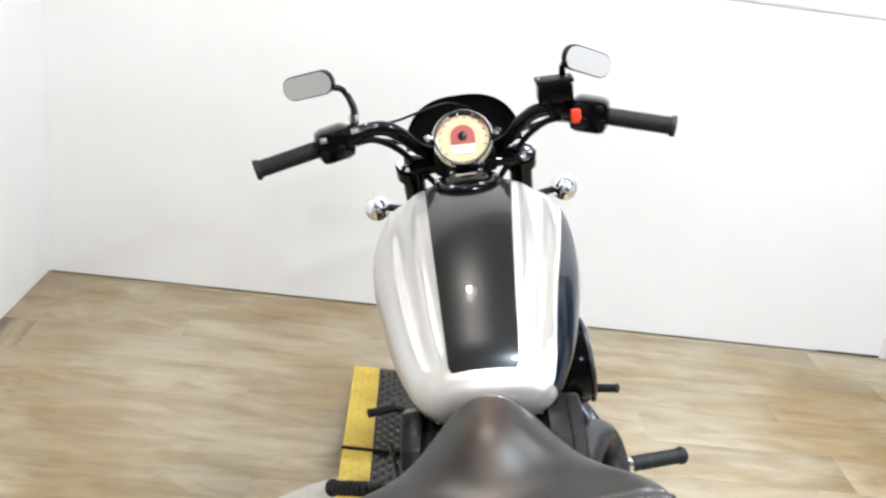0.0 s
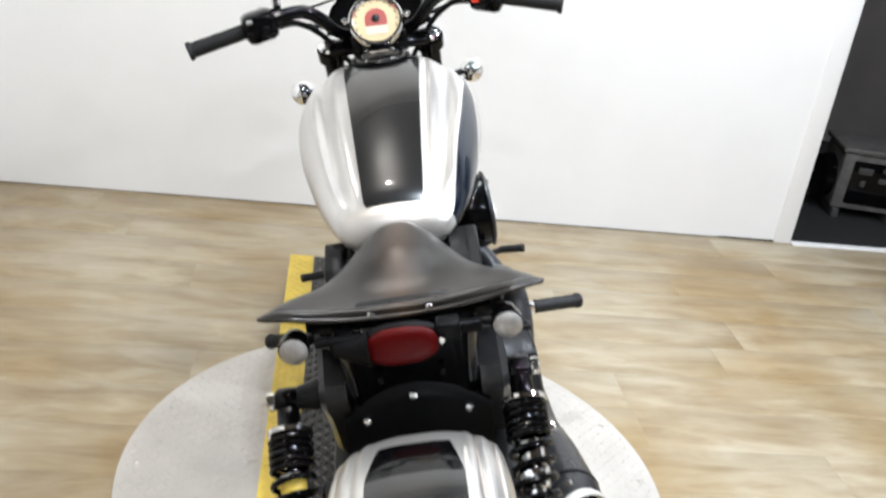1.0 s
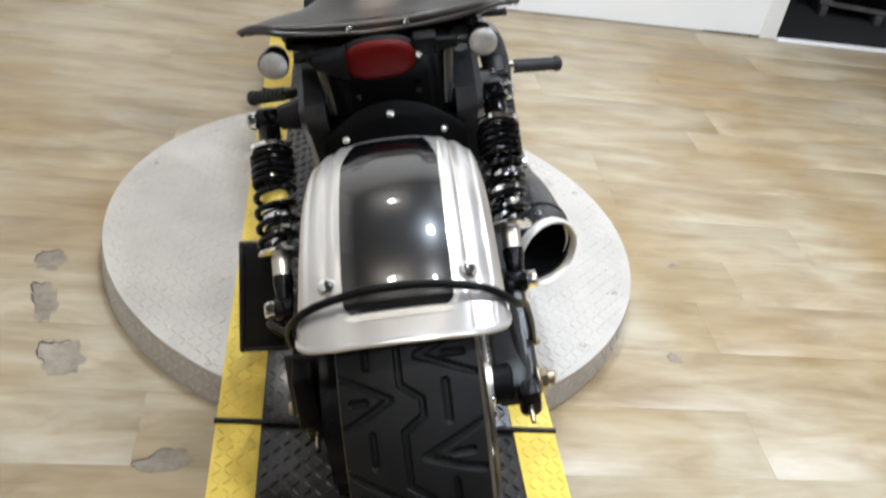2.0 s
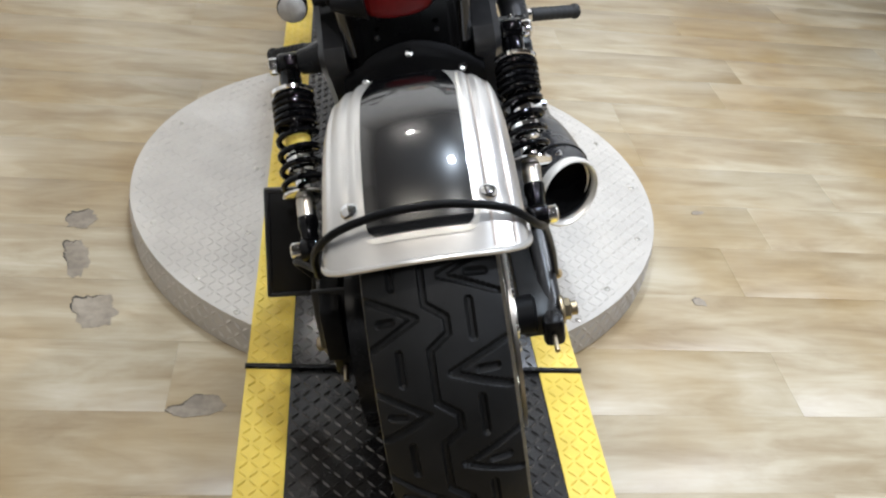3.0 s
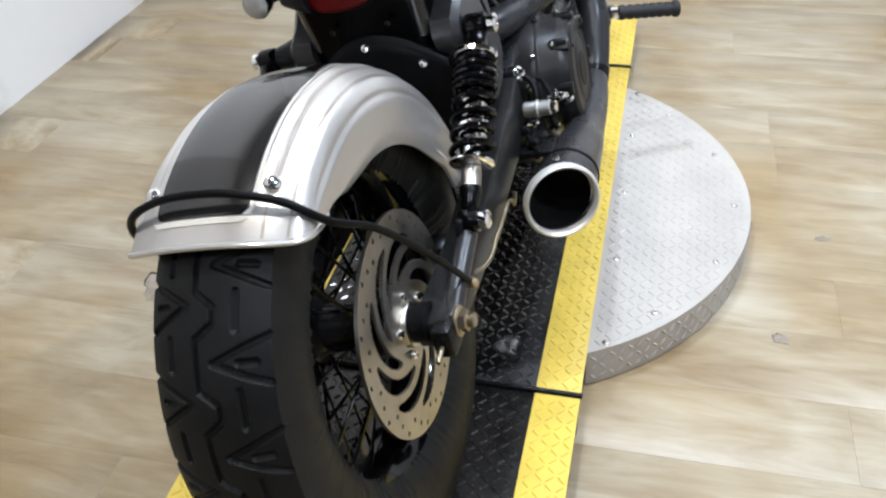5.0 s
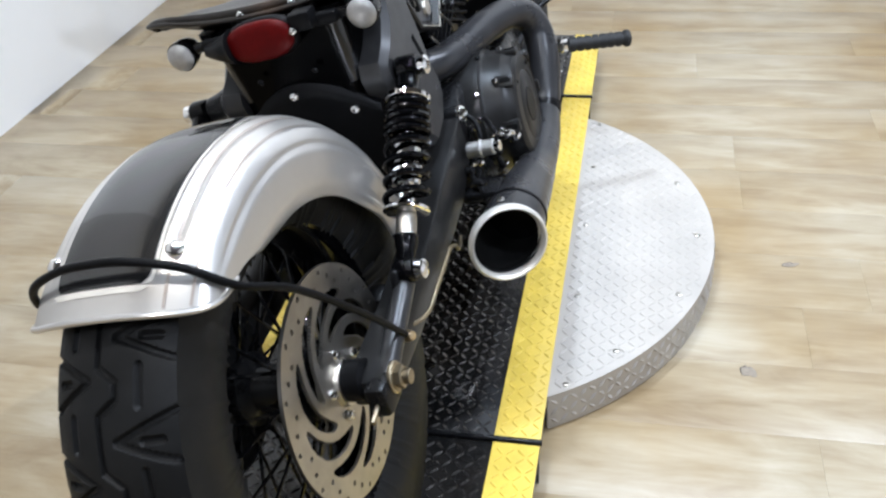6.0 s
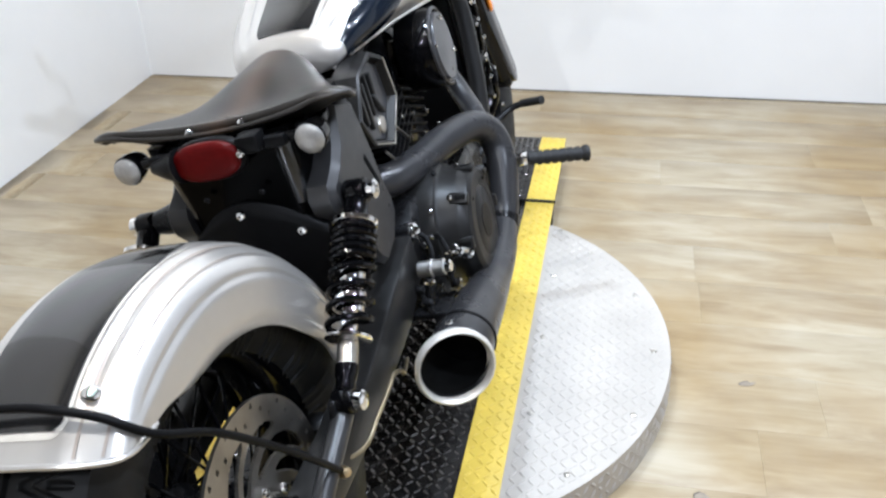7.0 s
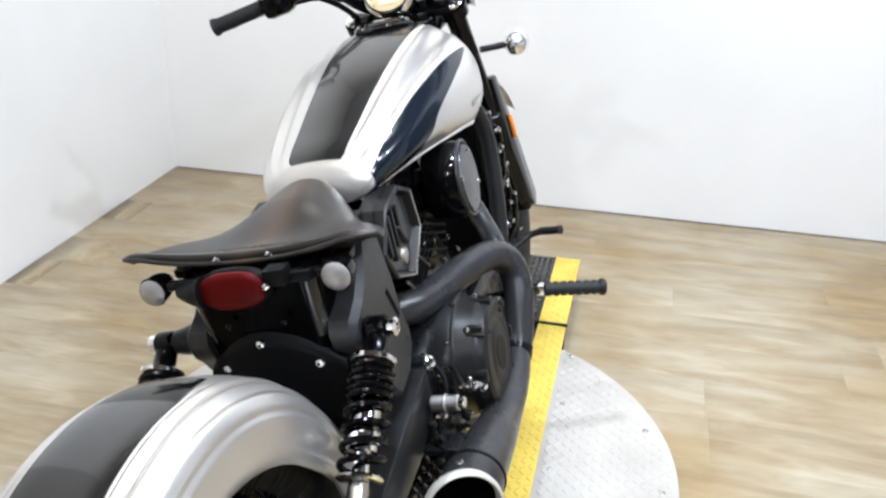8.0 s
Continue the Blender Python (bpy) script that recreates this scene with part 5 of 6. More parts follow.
def tank():
    t = new("fuel_tank")
    t.parent = bike
    us, vs = lin(TY[0], TY[-1], 72), lin(-1, 1, 97)
    bm = sheet(tank_fn, us, vs)
    for y in (TY[0], TY[-1]):
        vv = [bm.verts.new(tank_fn(y, v)) for v in vs]
        bm.faces.new(vv)
    vv = [[bm.verts.new(tank_fn(y, s)) for s in (-1, 1)] for y in us]
    for a, b in zip(vv, vv[1:]):
        bm.faces.new((a[0], a[1], b[1], b[0]))
    bmesh.ops.remove_doubles(bm, verts=bm.verts, dist=1e-5)
    part("tank_shell", bm, M_SILVER, t, "silver painted tank shell", 50)
    def e(y):
        q = min(1, max(0, (y - 0.420) / 0.010))
        w = 0.0515 + (0.0765 - 0.0515) * (y - 0.42) / 0.40
        ww = curve_at(TY, TW, y)
        return 0.74 * math.asin(min(1, (w / ww)) ** (1 / 0.92)) / (math.pi / 2) * (0.90 + 0.10 * math.sqrt(1 - (1 - q) ** 2))
    part("stripe", strip(tank_fn, lin(0.420, 0.935, 60), lambda y: -e(y), e, 25, TL * 0.0012), M_GUNMETAL, t, "dark gunmetal centre stripe", 50)
    for sg in (-1, 1):
        part("pinstripe", strip(tank_fn, lin(0.412, 0.93, 60), lambda y: sg * (e(y) + 0.006), lambda y: sg * (e(y) + 0.036), 4, TL * sg * 0.0010), M_PIN, t, "pale pinstripe", 50)
        part("pinstripe", strip(tank_fn, lin(0.46, 0.90, 60), lambda y: sg * (e(y) + 0.052), lambda y: sg * (e(y) + 0.060), 3, TL * sg * 0.0010), M_COPPER, t, "tan line drawn along a crease", 50)
        lo = lambda y: sg * curve_at([0.40, 0.50, 0.53, 0.57, 0.63, 0.73, 0.80, 0.875], [0.985, 0.985, 0.92, 0.83, 0.69, 0.60, 0.56, 0.51], y)
        hi = lambda y: sg * curve_at([0.40, 0.45, 0.50, 0.58, 0.67, 0.77, 0.875], [0.60, 0.50, 0.455, 0.44, 0.445, 0.46, 0.50], y)
        part("side_panel", strip(tank_fn, lin(0.410, 0.875, 60), hi, lo, 14, TL * sg * 0.0012), M_BLUEBLACK, t, "blue-black painted side panel", 50)
        # highlight of the ridge, painted as a pale line
        part("ridge_line", strip(tank_fn, lin(0.44, 0.87, 60), lambda y: sg * (abs(hi(y)) - 0.030), lambda y: sg * (abs(hi(y)) - 0.008), 4, TL * sg * 0.0010), M_PIN, t, "pale line painted as the highlight of the ridge", 50)
        part("seam", tube([tank_fn(y, sg * 0.985) + Vector((sg * 0.001, 0, 0)) for y in lin(0.400, 0.95, 30)], 0.003, 6, 2), M_SILVER, t)
        part("badge", strip(tank_fn, lin(0.80, 0.90, 12), lambda y: sg * 0.80, lambda y: sg * (0.83 + 0.03 * math.sin((y - 0.8) * 60)), 4, TL * sg * 0.0015), M_ALU, t, "small pale tank script as a plain bar")
    # filler cap with console at the front
    c = Vector((0, 0.905, 0.898))
    ax = Vector((0, 0.02, 1))
    part("cap_ring", lathe([(0.062, -0.006), (0.064, 0.002), (0.060, 0.006), (0.050, 0.007), (0.047, 0.003), (0.044, 0.003)], 40, c, ax), M_GLOSSBLACK, t, "gloss black filler ring")
    cap = part("filler_cap", lathe([(0.044, 0.002), (0.042, 0.009), (0.034, 0.013), (0.020, 0.014), (0.018, 0.010), (0, 0.010)], 40, c, ax), M_GLOSSBLACK, t, "black filler cap")
    for k in range(6):
        a = 2 * math.pi * k / 6
        part("cap_screw", bolt(c + Vector((0.054 * math.cos(a), 0.054 * math.sin(a), 0.006)), ax, 0.005, 0.004), M_CHROME, t)
    part("cap_lever", box(c + Vector((0, 0, 0.013)), (0.040, 0.012, 0.006), 0.002), M_CHROME, cap, "bright cap lever")


TL = -1.0
tank()


# ---- exhaust ----
def exhaust():
    x = new("exhaust")
    x.parent = bike
    part("rear_header", tube([(0.050, 0.392, 0.478), (0.100, 0.440, 0.464), (0.125, 0.518, 0.455), (0.150, 0.608, 0.452), (0.180, 0.696, 0.440), (0.202, 0.742, 0.412), (0.216, 0.748, 0.372), (0.221, 0.722, 0.325), (0.215, 0.684, 0.265), (0.208, 0.650, 0.231)], 0.0310, 28, 10), M_EXHAUST, x, "satin black header pipe")
    part("front_header", tube([(0.085, 0.880, 0.545), (0.125, 0.852, 0.500), (0.155, 0.815, 0.462), (0.185, 0.765, 0.430), (0.205, 0.735, 0.390)], 0.021, 20, 8), M_EXHAUST, x, "satin black front header pipe")
    path = [(0.209, 0.655, 0.235), (0.218, 0.560, 0.222), (0.221, 0.45, 0.224), (0.228, 0.33, 0.250), (0.231, 0.20, 0.271), (0.2305, 0.125, 0.2715)]
    c = Vector((0.2300, 0.1255, 0.2715))
    def slant(bm):
        """Cut the end of a tube on the slant, further forward on the outside."""
        for v in bm.verts:
            v.co.y += 0.56 * (v.co.x - c.x) * min(1, max(0, (0.205 - v.co.y) / 0.078))
        return bm
    part("silencer", slant(tube(path, [0.0315, 0.0315, 0.0345, 0.0425, 0.050, 0.0535], 40, 8, cap=False)), M_EXHAUST, x, "satin black silencer")
    part("clamp", tube([(0.2115, 0.667, 0.248), (0.2085, 0.650, 0.232)], 0.0345, 24), M_SATIN, x, "black clamp band")
    d = Vector((0, -1, 0.015)).normalized()
    slash = (d + Vector((0.56, 0, 0.03))).normalized()
    ring = lathe([(0.0560, -0.012), (0.0625, -0.007), (0.0648, 0.004), (0.0636, 0.009), (0.0602, 0.011), (0.0572, 0.008), (0.0558, 0.003), (0.0552, 0.000)], 48, (0, 0, 0), slash)
    for v in ring.verts:
        v.co = c + v.co
    part("tip_ring", ring, M_RING, x, "bright machined tip ring")
    part("bore", slant(lathe([(0.0488, -0.003), (0.0475, -0.012), (0.0460, -0.05), (0.043, -0.11), (0.0, -0.11)], 40, c, d)), M_WARM, x, "matt black bore")
    part("band", tube([(0.231, 0.204, 0.2710), (0.231, 0.199, 0.2710)], 0.0520, 36), M_PLASTIC, x, "thin black band")
    part("silencer_bolt", bolt((0.226, 0.168, 0.3225), (-0.1, 0, 1), 0.006, 0.006), M_CHROME, x)
    part("bracket", box((0.18, 0.24, 0.308), (0.06, 0.05, 0.012), 0.003), M_SATIN, x)


exhaust()


# ---- engine ----
def engine():
    e = new("engine")
    e.parent = bike
    part("crankcase", prism([(-0.11, 0.36, 0.30), (-0.11, 0.42, 0.43), (-0.11, 0.60, 0.47), (-0.11, 0.85, 0.46), (-0.11, 0.93, 0.36), (-0.11, 0.90, 0.20), (-0.11, 0.55, 0.16), (-0.11, 0.40, 0.20)], (0.14, 0, 0), 0.015), M_SATIN, e, "satin black crankcase")
    part("crankcase_half", prism([(0.03, 0.33, 0.29), (0.03, 0.35, 0.40), (0.03, 0.44, 0.43), (0.03, 0.53, 0.37), (0.03, 0.60, 0.36), (0.03, 0.84, 0.36), (0.03, 0.91, 0.32), (0.03, 0.88, 0.20), (0.03, 0.55, 0.16), (0.03, 0.38, 0.20)], (0.105, 0, 0), 0.015), M_SATIN, e, "satin black crankcase half")
    # two cylinders in a V with finned barrels
    for y, lean in ((0.50, 22), (0.78, -22)):
        m = Matrix.Translation((0, 0.64, 0.38)) @ pose(0, 0, 0, lean)
        bm = bmesh.new()
        add_box(bm, (0, 0, 0), (0.13, 0.13, 0.12), 0.012, m @ pose(0, 0, 0.12))
        cy = part("cylinder", bm, M_SATIN, e, "black finned cylinder")
        for k in range(6):
            fb = bmesh.new()
            add_box(fb, (0, 0, 0), (0.165, 0.165, 0.006), 0.002, m @ pose(0, 0, 0.085 + 0.017 * k))
            part("fin", fb, M_PLASTIC, cy)
        bm = bmesh.new()
        add_box(bm, (0, 0, 0), (0.19, 0.155, 0.085), 0.022, m @ pose(0, 0, 0.225))
        add_box(bm, (0, 0, 0), (0.15, 0.12, 0.05), 0.02, m @ pose(0, 0, 0.275))
        part("cylinder_head", bm, M_GLOSSBLACK, e, "gloss black cylinder head")
    # rounded gloss head cover with a bright edge on the right
    hc, ha = Vector((0.104, 0.685, 0.610)), Vector((1, 0.05, 0.05))
    part("head_cover", lathe([(0.070, 0.0), (0.076, 0.02), (0.077, 0.055), (0.072, 0.070), (0.060, 0.076), (0.030, 0.078), (0, 0.078)], 44, hc, ha), M_GLOSSBLACK, e, "gloss black head cover")
    part("cover_trim", lathe([(0.0735, 0.069), (0.0765, 0.0705), (0.0760, 0.0745), (0.0725, 0.0765), (0.070, 0.0745)], 48, hc, ha, True), M_EXHAUST, e, "satin cover edge")
    # grey disc stands in for the light reflected by the cover's face
    part("cover_face", lathe([(0.066, 0.0735), (0.064, 0.0790), (0.040, 0.0800), (0, 0.0805)], 44, hc, ha), M_PANEL, e, "round cover face, grey painted for its reflection")
    for k in range(4):
        a = 2 * math.pi * k / 4 + 1.2
        part("head_bolt", bolt(hc + Vector((0.077, 0.058 * math.cos(a), 0.058 * math.sin(a))), ha, 0.005, 0.005), M_CHROME, e)
    # round clutch cover: flange, barrel, stepped shoulder and flat face
    c = Vector((0.112, 0.503, 0.323))
    ca = Vector((1.0, 0.035, 0.01)).normalized()
    part("clutch_cover", lathe([(0.119, 0.0), (0.121, 0.036), (0.119, 0.048), (0.114, 0.050), (0.1115, 0.054), (0.1095, 0.084), (0.1075, 0.092), (0.1045, 0.095), (0.1025, 0.106), (0.0960, 0.111), (0.0925, 0.112),
                                (0.0910, 0.1105), (0.0680, 0.1125), (0.0660, 0.1105), (0.0630, 0.1130), (0.0, 0.1135)], 72, c, ca), M_COVER, e, "round satin black clutch cover")
    for k in range(8):
        a = math.radians(84 + 45 * k)
        rad = Vector((0, math.cos(a), math.sin(a)))
        m = Matrix.Translation(c + ca * 0.094 + rad * 0.1045) @ pose(0, 0, 0, math.degrees(a))
        bm = bmesh.new()
        add_box(bm, (0, 0, 0), (0.036, 0.012, 0.024), 0.003, m)
        lug = part("cover_lug", bm, M_COVER, e)
        # near-black inlay painted as the shade of the lug's pocket
        bm = bmesh.new()
        add_box(bm, (0, 0, 0), (0.020, 0.004, 0.010), 0.001, m @ pose(0.004, 0.0055, 0))
        part("lug_slot", bm, M_WARM, lug, "dark patch painted as the shade in a slot")
        part("cover_bolt", bolt(c + ca * 0.080 + rad * 0.1125, (-0.3, rad.y, rad.z), 0.0058, 0.006), M_CHROME, e, "chrome cover bolt")
    for k in range(9):
        a = 2 * math.pi * k / 9 + 0.35
        part("flange_bolt", bolt(c + ca * 0.046 + Vector((0, 0.1185 * math.cos(a), 0.1185 * math.sin(a))), (0.4, math.cos(a), math.sin(a)), 0.005, 0.006), M_CHROME if k % 3 == 0 else M_SATIN, e)
    for k in range(5):
        a = 2 * math.pi * k / 5 + 0.9
        part("cover_screw", bolt(c + ca * 0.1108 + Vector((0, 0.080 * math.cos(a), 0.080 * math.sin(a))), ca, 0.0040, 0.003), M_WARM, e)
    part("cover_badge", lathe([(0.034, 0.1128), (0.032, 0.1148), (0.014, 0.1152), (0, 0.1152)], 32, c, ca), M_PLASTIC, e)
    # angular side cover between seat and tank: a deep rim round a ribbed dull panel
    pan = [(0.300, 0.625), (0.345, 0.686), (0.420, 0.702), (0.476, 0.676), (0.488, 0.600), (0.412, 0.536), (0.330, 0.570)]
    side = part("side_cover", plate(pan, 0.085, 0.118, 0.002), M_COVER, e, "black side cover with a pale edge")
    bm = bmesh.new()
    inner = inset(pan, 0.012)
    rings = [[bm.verts.new((x, y, z)) for y, z in pts] for x, pts in ((0.112, pan), (0.131, pan), (0.134, inset(pan, 0.003)), (0.134, inset(pan, 0.008)), (0.119, inner))]
    for ra, rb in zip(rings, rings[1:]):
        for i in range(len(pan)):
            bm.faces.new((ra[i], ra[(i + 1) % 7], rb[(i + 1) % 7], rb[i]))
    part("cover_rim", bm, M_COVER, side, "raised black rim")
    part("cover_panel", plate(inset(pan, 0.013), 0.116, 0.121, 0.001), M_PANEL, side, "dull grey panel")
    lip = inset(pan, 0.0035)
    part("cover_edge", tube([(0.1345, *lip[k]) for k in (3, 4, 5, 6)], 0.0015, 6, smooth=False), M_STEEL, side, "thin pale edge line")
    for y, z, w, h in ((0.345, 0.632, 0.010, 0.060), (0.364, 0.628, 0.010, 0.080), (0.383, 0.640, 0.008, 0.070), (0.408, 0.650, 0.014, 0.040)):
        part("cover_rib", box((0.124, y, z), (0.010, w, h), 0.002), M_COVER, side)
    part("cover_rib", box((0.124, 0.412, 0.615), (0.012, 0.008, 0.050), 0.002, pose(0, 0, 0, 38)), M_COVER, side)
    part("cover_emblem", lathe([(0.016, 0), (0.014, 0.004), (0.006, 0.005), (0, 0.005)], 20, (0.121, 0.410, 0.578), XAX), M_STEEL, side, "small dull emblem")
    for y0, z0, y1, z1 in ((0.470, 0.570, 0.560, 0.490), (0.430, 0.520, 0.500, 0.455)):
        part("bright_strip", tube([(0.105, y0, z0), (0.105, y1, z1)], 0.0025, 8), M_STEEL, e, "thin bright trim strip")
    # mirrored plain cover on the far side
    part("side_cover", prism([(-0.130, y, z) for y, z in pan], (0.030, 0, 0), 0.004), M_SATIN, e)
    part("primary_cover", lathe([(0.095, 0.0), (0.095, 0.05), (0.085, 0.065), (0, 0.07)], 48, (-0.10, 0.47, 0.35), (-1, 0, 0)), M_SATIN, e)
    # hydraulic bits behind the clutch cover
    part("reservoir", cyl((0.165, 0.262, 0.372), (0.212, 0.262, 0.372), 0.0135, 18), M_ALU, e, "bare aluminium master cylinder")
    part("reservoir_cap", cyl((0.210, 0.262, 0.372), (0.222, 0.262, 0.372), 0.010, 16), M_CHROME, e)
    part("reservoir_collar", cyl((0.186, 0.262, 0.372), (0.192, 0.262, 0.372), 0.0155, 18), M_ALU, e)
    for p, r, bright in (((0.150, 0.325, 0.412), 0.013, True), ((0.162, 0.330, 0.380), 0.0062, True), ((0.158, 0.376, 0.369), 0.0060, True),
                         ((0.198, 0.335, 0.357), 0.0055, True), ((0.206, 0.356, 0.344), 0.0085, True), ((0.212, 0.388, 0.322), 0.0095, True),
                         ((0.170, 0.280, 0.336), 0.0065, True), ((0.182, 0.372, 0.279), 0.0065, True), ((0.172, 0.372, 0.252), 0.0070, True),
                         ((0.160, 0.250, 0.340), 0.0090, False), ((0.190, 0.330, 0.330), 0.0120, False), ((0.176, 0.230, 0.325), 0.0080, False)):
        part("fitting", lathe([(0.0, -0.012), (r, -0.010), (r, 0.004), (r * 0.8, 0.007), (r * 0.55, 0.009), (r * 0.5, 0.014), (0, 0.015)], 14, p, (0.9, -0.7, 0.5)), M_CHROME if bright else M_SATIN, e, "chrome fitting" if bright else "")
    part("fitting_boot", cyl((0.105, 0.322, 0.414), (0.146, 0.325, 0.412), 0.0125, 18), M_SATIN, e)
    part("crossover_pipe", tube([(0.206, 0.356, 0.346), (0.211, 0.372, 0.338), (0.213, 0.390, 0.322)], 0.0065, 10), M_CHROME, e, "short bright pipe")
    for pts in ([(0.150, 0.325, 0.412), (0.172, 0.318, 0.398), (0.180, 0.300, 0.372), (0.170, 0.280, 0.336)], [(0.158, 0.376, 0.369), (0.176, 0.366, 0.376), (0.190, 0.345, 0.368), (0.198, 0.335, 0.357)],
                [(0.16, 0.25, 0.34), (0.185, 0.22, 0.31), (0.178, 0.28, 0.29), (0.172, 0.372, 0.256)], [(0.190, 0.330, 0.330), (0.196, 0.320, 0.305), (0.190, 0.350, 0.285), (0.182, 0.372, 0.279)],
                [(0.162, 0.330, 0.380), (0.150, 0.37, 0.33), (0.150, 0.40, 0.28), (0.140, 0.42, 0.24)]):
        part("hose", tube(pts, 0.0045, 8), M_PLASTIC, e)
    part("bracket_plate", plate([(0.270, 0.300), (0.300, 0.345), (0.360, 0.320), (0.395, 0.262), (0.360, 0.232), (0.300, 0.252)], 0.150, 0.162, 0.002), M_SATIN, e, "dark bracket plate")
    part("throttle_body", box((0, 0.60, 0.66), (0.15, 0.16, 0.09), 0.02), M_PLASTIC, e)
    part("wiring_block", box((0.045, 0.335, 0.662), (0.10, 0.05, 0.055), 0.008), M_PLASTIC, e)
    for y, z in ((0.57, 0.585), (0.60, 0.52), (0.66, 0.50), (0.70, 0.44), (0.64, 0.43), (0.75, 0.47), (0.80, 0.42)):
        part("case_bolt", bolt((0.086 if z > 0.36 else 0.135, y, z), XAX, 0.0055, 0.006), M_CHROME, e)


engine()


# ---- main frame ahead: down tubes, radiator ----
def main_frame():
    f = new("main_frame")
    f.parent = bike
    for sx in (-1, 1):
        part("down_tube", tube([(sx * 0.108, 1.040, 0.70), (sx * 0.126, 1.060, 0.62), (sx * 0.134, 1.045, 0.535), (sx * 0.134, 0.995, 0.375), (sx * 0.120, 0.93, 0.25), (sx * 0.10, 0.90, 0.21)], 0.0195, 18, 6), M_COVER, f, "satin black down tube")
        part("lower_rail", tube([(sx * 0.10, 0.90, 0.22), (sx * 0.115, 0.70, 0.155), (sx * 0.115, 0.45, 0.175), (sx * 0.11, 0.34, 0.34)], 0.018, 14, 6), M_SATIN, f, "satin black lower rail")
        part("top_rail", tube([(sx * 0.05, 0.98, 0.80), (sx * 0.07, 0.80, 0.735), (sx * 0.07, 0.60, 0.70), (sx * 0.085, 0.40, 0.665), (sx * 0.10, 0.25, 0.66)], 0.018, 14, 6), M_SATIN, f)
    part("head_tube", cyl((0, 0.985, 0.90), (0, 1.035, 0.76), 0.036, 24), M_SATIN, f)
    rad = part("radiator", box((0, 1.075, 0.475), (0.20, 0.035, 0.33), 0.006, pose(0, 0, 0, -6)), M_PLASTIC, f, "black radiator")
    part("radiator_shroud", prism([(0.105, 1.055, 0.64), (0.105, 1.12, 0.63), (0.105, 1.11, 0.32), (0.105, 1.045, 0.33)], (0.02, 0, 0), 0.005), M_GLOSSBLACK, rad)


main_frame()


def radiator_hoses():
    """Hoses, clamps and small brackets between the down tubes and the fork."""
    h = new("coolant_hoses")
    h.parent = bike
    rnd = random.Random(21)
    for k in range(6):
        x = 0.128 + 0.006 * (k % 3)
        y, z = 1.115 + 0.018 * (k % 2) + 0.006 * k, 0.60 - 0.045 * k
        pts = [(x - 0.03, y - 0.02, z + 0.07), (x, y, z + 0.03), (x + 0.004, y + rnd.uniform(-0.02, 0.03), z), (x - 0.01, y + rnd.uniform(0, 0.03), z - 0.05), (x - 0.04, y, z - 0.10)]
        hose = part("hose", tube(pts, 0.0055 + 0.002 * (k % 2), 10), M_GLOSSBLACK, h, "gloss black hose")
        d = Vector(pts[2]) - Vector(pts[1])
        part("hose_clamp", lathe([(0.0075, -0.004), (0.0098, -0.004), (0.0098, 0.004), (0.0075, 0.004)], 16, pts[1], d, True), M_CHROME, hose, "bright hose clamp")
    for k in range(7):
        p = (0.140, 1.105 + rnd.uniform(0, 0.06), 0.58 - 0.045 * k)
        part("bracket_bolt", bolt(p, (1, -0.5, 0.2), 0.006, 0.007), M_CHROME, h, "chrome bracket bolt")
    for k in range(3):
        part("bracket", box((0.130, 1.12 + 0.01 * k, 0.54 - 0.09 * k), (0.010, 0.045, 0.016), 0.003, pose(0, 0, 0, 20 * k - 15)), M_COVER, h, "small black bracket")


radiator_hoses()


